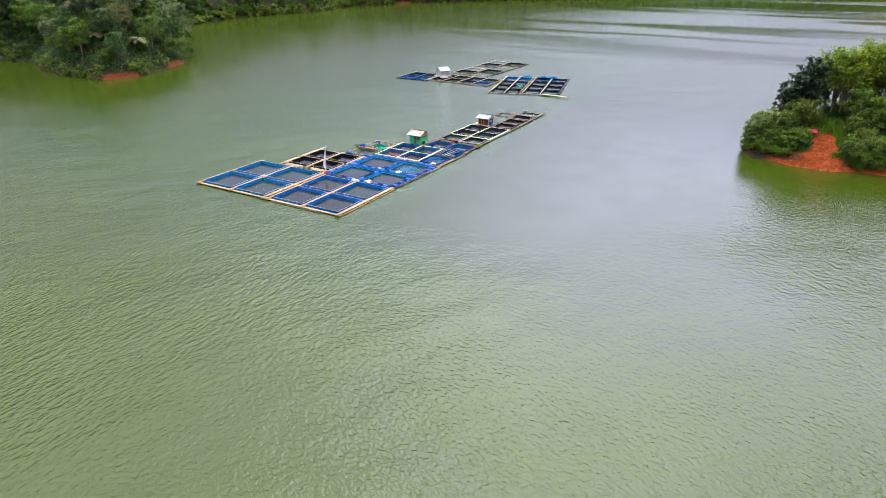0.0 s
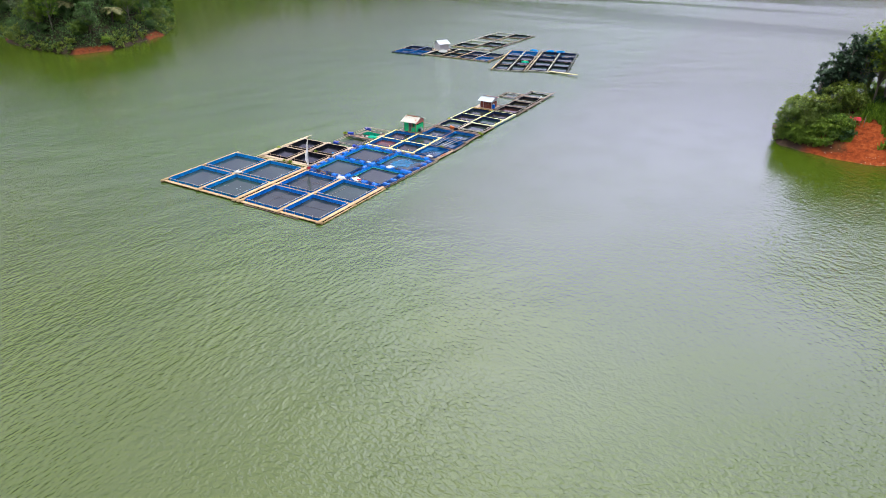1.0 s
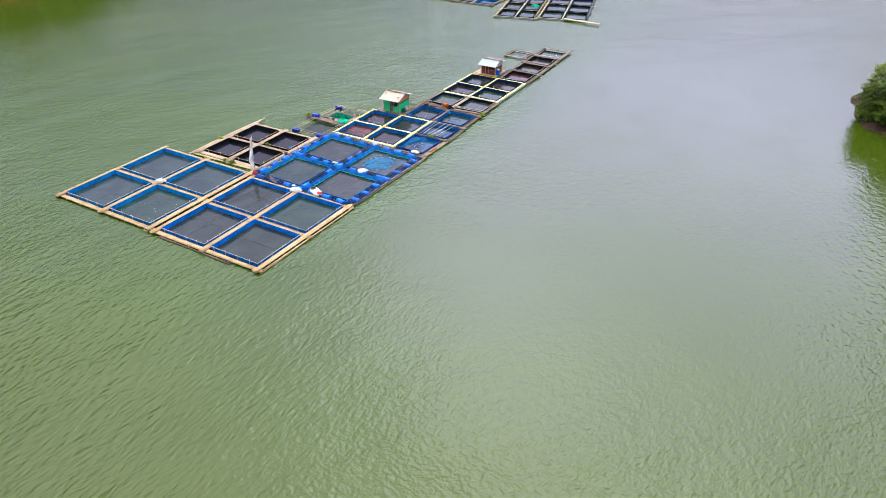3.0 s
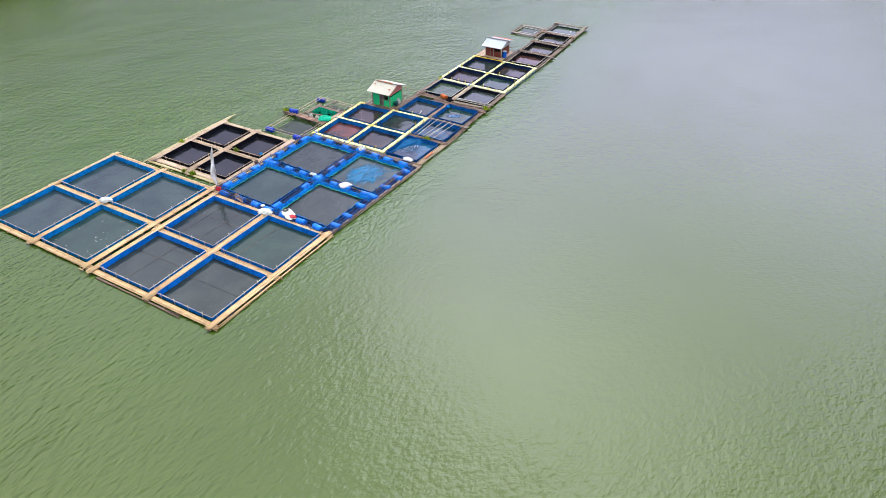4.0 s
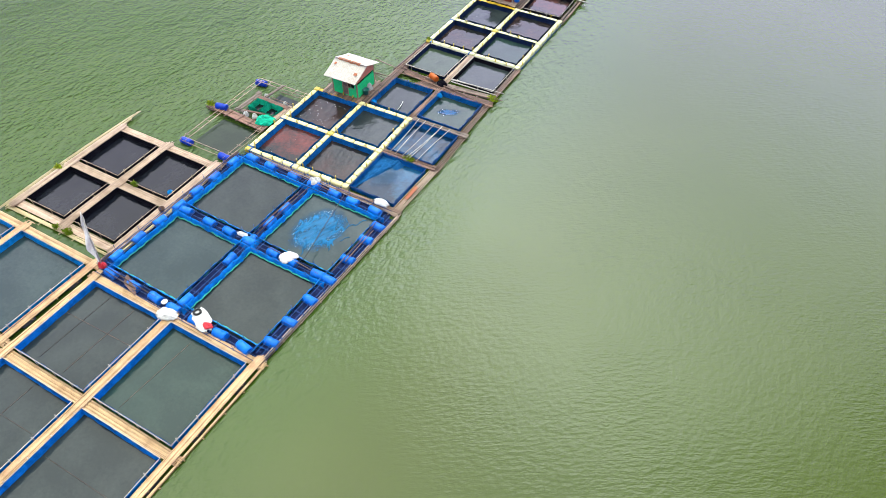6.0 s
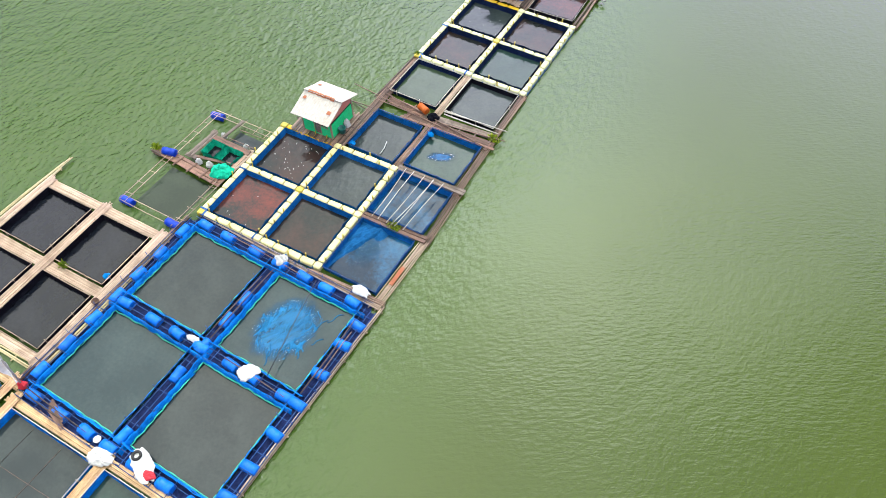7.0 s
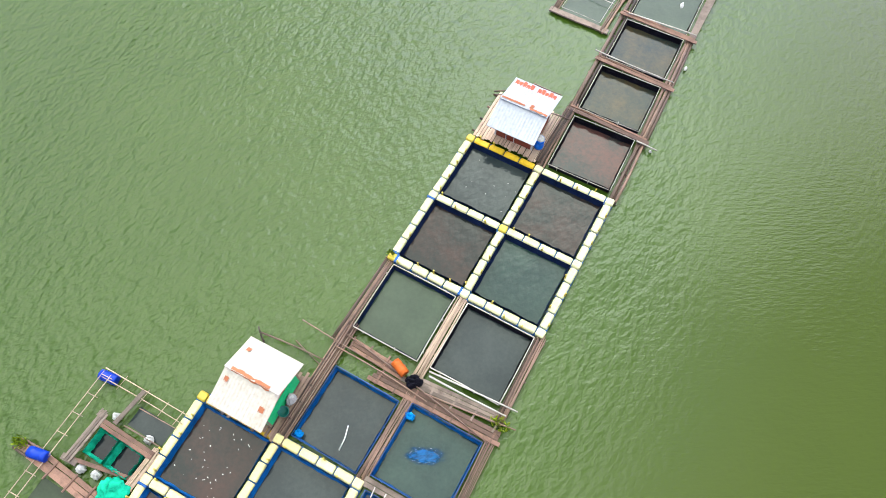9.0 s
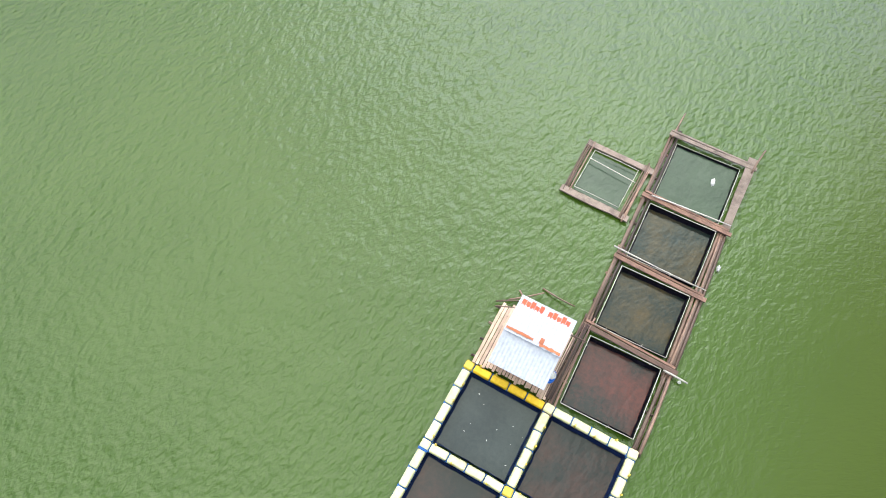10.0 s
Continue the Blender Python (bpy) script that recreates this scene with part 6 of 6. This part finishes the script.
KINDS = [
    tree("tree", 1400, 9.5, 3.3, 30, 80, 0.46, LEAF[0], BARK, "tall dark green broadleaf tree on the shore"),
    tree("tree", 1410, 7.5, 3.0, 28, 90, 0.38, LEAF[1], BARK_PALE, "mid-green broadleaf tree with a rounded uneven crown"),
    tree("tree", 1420, 6.0, 2.6, 26, 90, 0.34, LEAF[2], BARK_PALE, "bright green young broadleaf tree"),
    tree("tree", 1430, 12.0, 2.8, 28, 90, 0.4, LEAF[2], BARK_PALE, "tall slim tree with a pale trunk", low=0.4),
    tree("tree", 1440, 6.5, 2.5, 18, 70, 0.42, LEAF[3], BARK_PALE, "olive-brown half-dry tree with a thin crown"),
    tree("shrub", 1450, 2.6, 2.0, 22, 80, 0.32, LEAF[2], BARK, "bright green spreading shrub on the bank", "shrub", 0.1),
    tree("shrub", 1460, 2.2, 1.9, 22, 80, 0.3, LEAF[0], BARK, "dark green spreading shrub on the bank", "shrub", 0.1),
    tree("shrub", 1470, 3.2, 2.2, 24, 80, 0.33, LEAF[1], BARK, "mid-green leafy shrub on the slope", "shrub", 0.1),
]
KINDS += [
    tree("tree", 1490, 10.0, 2.0, 17, 48, 0.62, LEAF[7], BARK_PALE, "slim dark tree with large leaves and gaps in its crown", low=0.4),
    tree("tree", 1500, 12.5, 4.0, 46, 80, 0.42, LEAF[4], BARK_PALE, "tall spreading yellow-green tree with pale bare stems", low=0.55),
    tree("tree", 1510, 5.6, 2.7, 30, 75, 0.38, LEAF[6], BARK_PALE, "feathery olive-green small tree at the bank", low=0.12),
    tree("tree", 1520, 10.0, 3.2, 32, 70, 0.5, LEAF[5], BARK_PALE, "grey-green hillside tree with a pale trunk", low=0.35),
]
palms = [palm(1480, 5.5, "pale-fronded palm among the shore trees"), palm(1486, 11.5, "tall palm standing above the wooded point")]
used = set()


def plant(kind, x, y, scale, turn, group):
    """Sets the first of a kind in place, then copies it."""
    z = ground_at(x, y) - 0.1
    m = pose(x, y, z, 0, 0, turn) @ Matrix.Diagonal((scale, scale, scale * (0.9 + 0.2 * ((turn * 7) % 1)), 1))
    ob = kind
    if kind.name in used:
        ob = copy_thing(kind, m)
    else:
        used.add(kind.name)
        kind.matrix_basis = m
    return tagged(ob, group=group)


rt = random.Random(77)


def scatter(n, xr, yr, poly, dmin, dmax, gap, kinds, scale, group, ok=lambda x, y: True):
    placed = []
    for _ in range(n * 30):
        if len(placed) >= n:
            break
        x, y = rt.uniform(*xr), rt.uniform(*yr)
        if not ok(x, y) or any((x - a) ** 2 + (y - c) ** 2 < gap * gap for a, c in placed):
            continue
        d = float(inland(np.array([x]), np.array([y]), poly)[0])
        if not dmin < d < dmax:
            continue
        placed.append((x, y))
        plant(KINDS[rt.choice(kinds)], x, y, rt.uniform(*scale), rt.uniform(0, 360), group)


def west_seen(x, y):
    return y > -132 + 0.501 * (68 - x)


def path_clear(x, y):
    return not (abs(x - 65.4) < 2.5 and y < 23.5) and not (64 < x < 68.5 and y < 26)


# the wooded eastern point
EAST = "trees on the eastern point"
for x, y, s in ((56.6, 23.2, 0.85), (57.8, 24.2, 1.05), (58.8, 25.2, 1.2), (60.2, 26.0, 1.35), (61.8, 26.6, 1.4), (57.4, 25.5, 0.9), (59.4, 27.6, 1.25)):
    plant(KINDS[8], x, y, s, x * 37 % 360, EAST)
for x, y, s in ((64.6, 28.2, 0.95), (66.0, 27.2, 0.9), (67.4, 29.6, 1.0), (69.8, 30.6, 1.0), (66.0, 33.0, 1.02), (63.2, 32.0, 0.92), (72.6, 31.4, 0.95), (75.5, 30.0, 0.95), (70.0, 35.5, 1.0)):
    plant(KINDS[9], x, y, s, x * 53 % 360, EAST)
for x, y, s in ((53.6, 18.9, 0.8), (54.4, 20.6, 1.05), (55.9, 19.3, 0.95), (57.0, 21.2, 1.1), (54.2, 23.2, 1.0), (58.3, 20.0, 0.85), (52.8, 21.2, 0.75), (56.2, 17.8, 0.7), (59.4, 22.4, 1.1), (61.6, 22.8, 0.95), (60.8, 24.6, 1.15)):
    plant(KINDS[10], x, y, s, x * 71 % 360, EAST)
for x, y, s in ((60.6, 17.4, 0.8), (61.7, 18.1, 0.9), (60.0, 19.0, 0.9), (60.2, 16.0, 0.6), (61.4, 16.6, 0.75), (59.0, 17.0, 0.8), (58.0, 16.8, 0.85), (57.0, 16.3, 0.75), (55.4, 17.0, 0.8), (54.2, 17.7, 0.8), (53.0, 18.8, 0.75), (52.2, 20.6, 0.8), (70.0, 16.6, 0.7), (71.6, 16.0, 0.8), (73.4, 16.4, 0.8), (68.9, 18.4, 0.8), (53.4, 17.4, 0.6), (54.6, 16.6, 0.6), (55.8, 16.0, 0.62), (57.0, 15.5, 0.6), (58.2, 15.0, 0.55), (59.6, 15.0, 0.5), (52.2, 18.9, 0.6), (69.6, 15.2, 0.5), (71.0, 15.2, 0.6), (72.6, 15.5, 0.62), (74.2, 15.7, 0.6)):
    plant(KINDS[7], x, y, s, x * 91 % 360, "shrubs on the eastern point")
plant(palms[1], 70.6, 31.5, 1.0, 70, "palms on the eastern point")
scatter(26, (68, 84), (21.5, 30), SHORE_EAST, 4.6, 30, 2.2, [1, 10, 10, 2], (0.7, 1.0), EAST, path_clear)
scatter(40, (60, 86), (30, 50), SHORE_EAST, 4.6, 30, 3.2, [1, 1, 2, 9, 3], (0.75, 1.0), EAST, path_clear)
scatter(110, (50, 86), (12, 46), SHORE_EAST, 1.3, 22, 1.2, [5, 6, 7, 7], (0.5, 1.0), "shrubs on the eastern point", path_clear)
scatter(34, (68.6, 80), (15, 21.5), SHORE_EAST, 1.6, 12, 1.0, [7, 10, 7, 6], (0.6, 0.95), "shrubs on the eastern point", path_clear)
# the western hillside
scatter(150, (-225, -106), (0, 125), SHORE_WEST, 4.0, 60, 3.6, [0, 0, 1, 11, 11, 10, 3, 4, 8], (0.75, 1.25), "trees on the western hillside", west_seen)
scatter(125, (-185, -106), (0, 80), SHORE_WEST, 1.5, 24, 2.0, [5, 6, 7, 6, 7, 10], (0.8, 1.4), "shrubs on the western bank", west_seen)
plant(palms[0], -160, 16, 1.2, 40, "palms on the western bank")
for x, y, s in ((-118, 18, 0.8), (-124, 9, 0.7), (-151, 22, 1.1)):
    plant(palms[0], x, y, s, x * 3 % 360, "palms on the western bank")


def far_woods():
    """The woods behind and across the bay, too many to count."""
    made = []
    for which, leaf in enumerate((LEAF[0], LEAF[1], LEAF[3])):
        b = Build(1500 + which)
        r = random.Random(60 + which)
        n = (520, 420, 90)[which]
        spots = []
        for _ in range(n * 12):
            if len(spots) >= n:
                break
            x, y = r.uniform(-290, 110), r.uniform(10, 560)
            if not west_seen(x, y):
                continue
            spots.append((x, y))
        xs, ys = np.array(spots).T
        d = inland(xs, ys, SHORE_WEST)
        z = land_height(xs, ys)
        near_bay = (ys > 105) | (xs < -170)
        for x, y, q, h in zip(xs[near_bay], ys[near_bay], d[near_bay], z[near_bay]):
            if not 2 < q < 45:
                continue
            k = r.uniform(0.75, 1.25)
            crown_into(b, Vector((x, y, h - 0.3)), 9.5 * k, 3.6 * k, 14, 34, 0.85, 0.05)
        made.append(solid("far_woods", b, leaf, pose(0, 0, 0), "dense green woods on the far shore", "woods", kind="stuff"))
    return made


def shore_belt():
    """Trees close along the far waterline, merging into one hedge of foliage."""
    b = Build(1520)
    r = random.Random(5)
    line = SHORE_WEST[10:23]
    for (ax, ay), (bx, by) in zip(line, line[1:]):
        L = math.hypot(bx - ax, by - ay)
        nx, ny = -(by - ay) / L, (bx - ax) / L
        for i in range(int(L / 1.0)):
            s, o = r.random(), r.uniform(0.2, 16.0)
            x, y = ax + (bx - ax) * s + nx * o, ay + (by - ay) * s + ny * o
            k = r.uniform(0.5, 1.0) * (0.6 + o / 20)
            crown_into(b, Vector((x, y, ground_at(x, y) - 0.3)), 8.5 * k, 3.4 * k, 10, 24, 1.0, 0.02)
    solid("far_woods", b, LEAF[1], pose(0, 0, 0), "leafy green belt along the far waterline", "woods", kind="stuff")


def undergrowth():
    """Low leafy growth that covers the western slopes between the trees."""
    b = Build(1525)
    r = random.Random(15)
    pts = [(x, y) for x, y in ((r.uniform(-235, -104), r.uniform(-2, 130)) for _ in range(20000)) if west_seen(x, y)]
    xs, ys = np.array(pts).T
    d, z = inland(xs, ys, SHORE_WEST), land_height(xs, ys)
    for x, y, q, h in zip(xs, ys, d, z):
        if 0.2 < q < 45 and (q > 1.0 or r.random() < 0.5):
            k = r.uniform(0.6, 1.5)
            for _ in range(15):
                v = Vector((r.gauss(0, 0.7), r.gauss(0, 0.7), abs(r.gauss(0, 0.6)))) * k
                leaf_at(b, Vector((x, y, h)) + v, r.uniform(0.3, 0.65))
    solid("undergrowth", b, LEAF[0], pose(0, 0, 0), "tangled green undergrowth down to the waterline", "undergrowth", kind="stuff")


def waterline_fringe():
    """Low bushes that hang over the western and far waterline, open where the red soil has slipped."""
    b = Build(1526)
    r = random.Random(25)
    line = SHORE_WEST[2:23]
    for (ax, ay), (bx, by) in zip(line, line[1:]):
        L = math.hypot(bx - ax, by - ay)
        nx, ny = -(by - ay) / L, (bx - ax) / L
        for i in range(int(L * (1.6 if ay < 100 else 0.9))):
            s, o = r.random(), r.uniform(-0.2, 2.4) if ay < 100 else r.uniform(-1.4, 2.0)
            x, y = ax + (bx - ax) * s + nx * o, ay + (by - ay) * s + ny * o
            if not west_seen(x, y) or any(math.hypot(x - cx, y - cy) < k for cx, cy, k in ((-108.8, 5.5, 5.5), (-115.5, 29.5, 4.0), (-200, 217, 7), (-190, 272, 9))):
                continue
            near = ay < 100
            k = r.uniform(0.5, 1.1) if near else r.uniform(1.0, 2.0)
            crown_into(b, Vector((x, y, max(0.0, ground_at(x, y)) - 0.1)), 1.9 * k, 1.1 * k, 6, 24, 0.34 if near else 0.8, 0.05)
    solid("undergrowth", b, LEAF[6], pose(0, 0, 0), "low bushes hanging over the waterline", "undergrowth", kind="stuff")


far_woods()
shore_belt()
undergrowth()
waterline_fringe()


def tall_grass():
    b = Build(1530)
    for _ in range(12000):
        x, y = 67.0 + b.r.gauss(0, 1.6), 23.4 + b.r.gauss(0, 1.9)
        if b.r.random() < 0.4:
            x, y = b.r.uniform(66.5, 80), b.r.uniform(15, 24)
        elif b.r.random() < 0.2:
            x, y = b.r.uniform(55, 63), b.r.uniform(15.5, 22)
        if abs(x - 65.2 + 0.5 * math.sin(y * 1.7)) < 1.7 and y < 21.5 + 0.6 * math.sin(x * 3.1):
            continue
        a, h = b.r.uniform(0, 6.28), b.r.uniform(0.3, 1.0)
        w = 0.08
        c, s = math.cos(a) * w, math.sin(a) * w
        ox, oy = b.r.uniform(-0.3, 0.3), b.r.uniform(-0.3, 0.3)
        b.add([(x - c, y - s, 0), (x + c, y + s, 0), (x + ox * 0.5 + c, y + oy * 0.5 + s, h * 0.7), (x + ox, y + oy, h)], [(0, 1, 2, 3)])
    pts = np.array(b.v)
    roots = pts[0::4]
    z = land_height(roots[:, 0], roots[:, 1])
    d = inland(roots[:, 0], roots[:, 1], SHORE_EAST)
    pts[:, 2] += np.repeat(z, 4)
    keep = [k for k in range(len(roots)) if d[k] > 2.2]
    b.v = [tuple(p) for k in keep for p in pts[4 * k : 4 * k + 4]]
    b.f = [tuple(range(4 * i, 4 * i + 4)) for i in range(len(keep))]
    solid("grass", b, LEAF[2], pose(0, 0, 0), "tall bright grass on the eastern slope", "grass", kind="stuff")


tall_grass()
zr = ground_at(62.6, 20.2)
red = Build(1540, True).sheet(10, 8, lambda u, v: (1.6 * u - 0.8, 1.3 * v - 0.65, 1.25 - 0.9 * abs(v - 0.5) + 0.06 * noise.noise((u * 5, v * 5, 1))))
shelter = thing("red_tarpaulin", pose(62.6, 20.2, zr, 0, 0, 15), "small red tarpaulin over a low frame on bare soil", "tarpaulin")
part("sheet", red, CLOTH_RED, shelter)
b = Build(1541, True)
for x in (-0.75, 0.75):
    for y in (-0.4, 0.4):
        b.pole((x, y, -0.3), (x, y, 1.0), 0.03, 5, 0.0, 1)
b.pole((1.3, -0.5, -0.3), (1.3, -0.5, 1.6), 0.04, 5, 0.02, 2)
pieces("stake", b, BARK_PALE, shelter)
r = random.Random(9)
stones = Build(1550)
for _ in range(45):
    x = r.uniform(58, 72)
    y = 12.2 + abs(x - 64) * 0.13 + r.uniform(0.2, 2.0)
    z = ground_at(x, y)
    s = r.uniform(0.05, 0.16)
    stones.add([(x + s * r.uniform(0.6, 1.2) * dx, y + s * r.uniform(0.6, 1.2) * dy, z + s * 0.6 * dz) for dx, dy, dz in ((1, 0, 0), (0, 1, 0), (-1, 0, 0), (0, -1, 0), (0, 0, 1), (0, 0, -1))],
               [(0, 1, 4), (1, 2, 4), (2, 3, 4), (3, 0, 4), (1, 0, 5), (2, 1, 5), (3, 2, 5), (0, 3, 5)])
solid("bank_stones", stones, plain("stone_pale", (0.45, 0.3, 0.22), 0.9, vary=0.4), pose(0, 0, 0), "scattered pale stones on the red bank", "stones", kind="stuff")
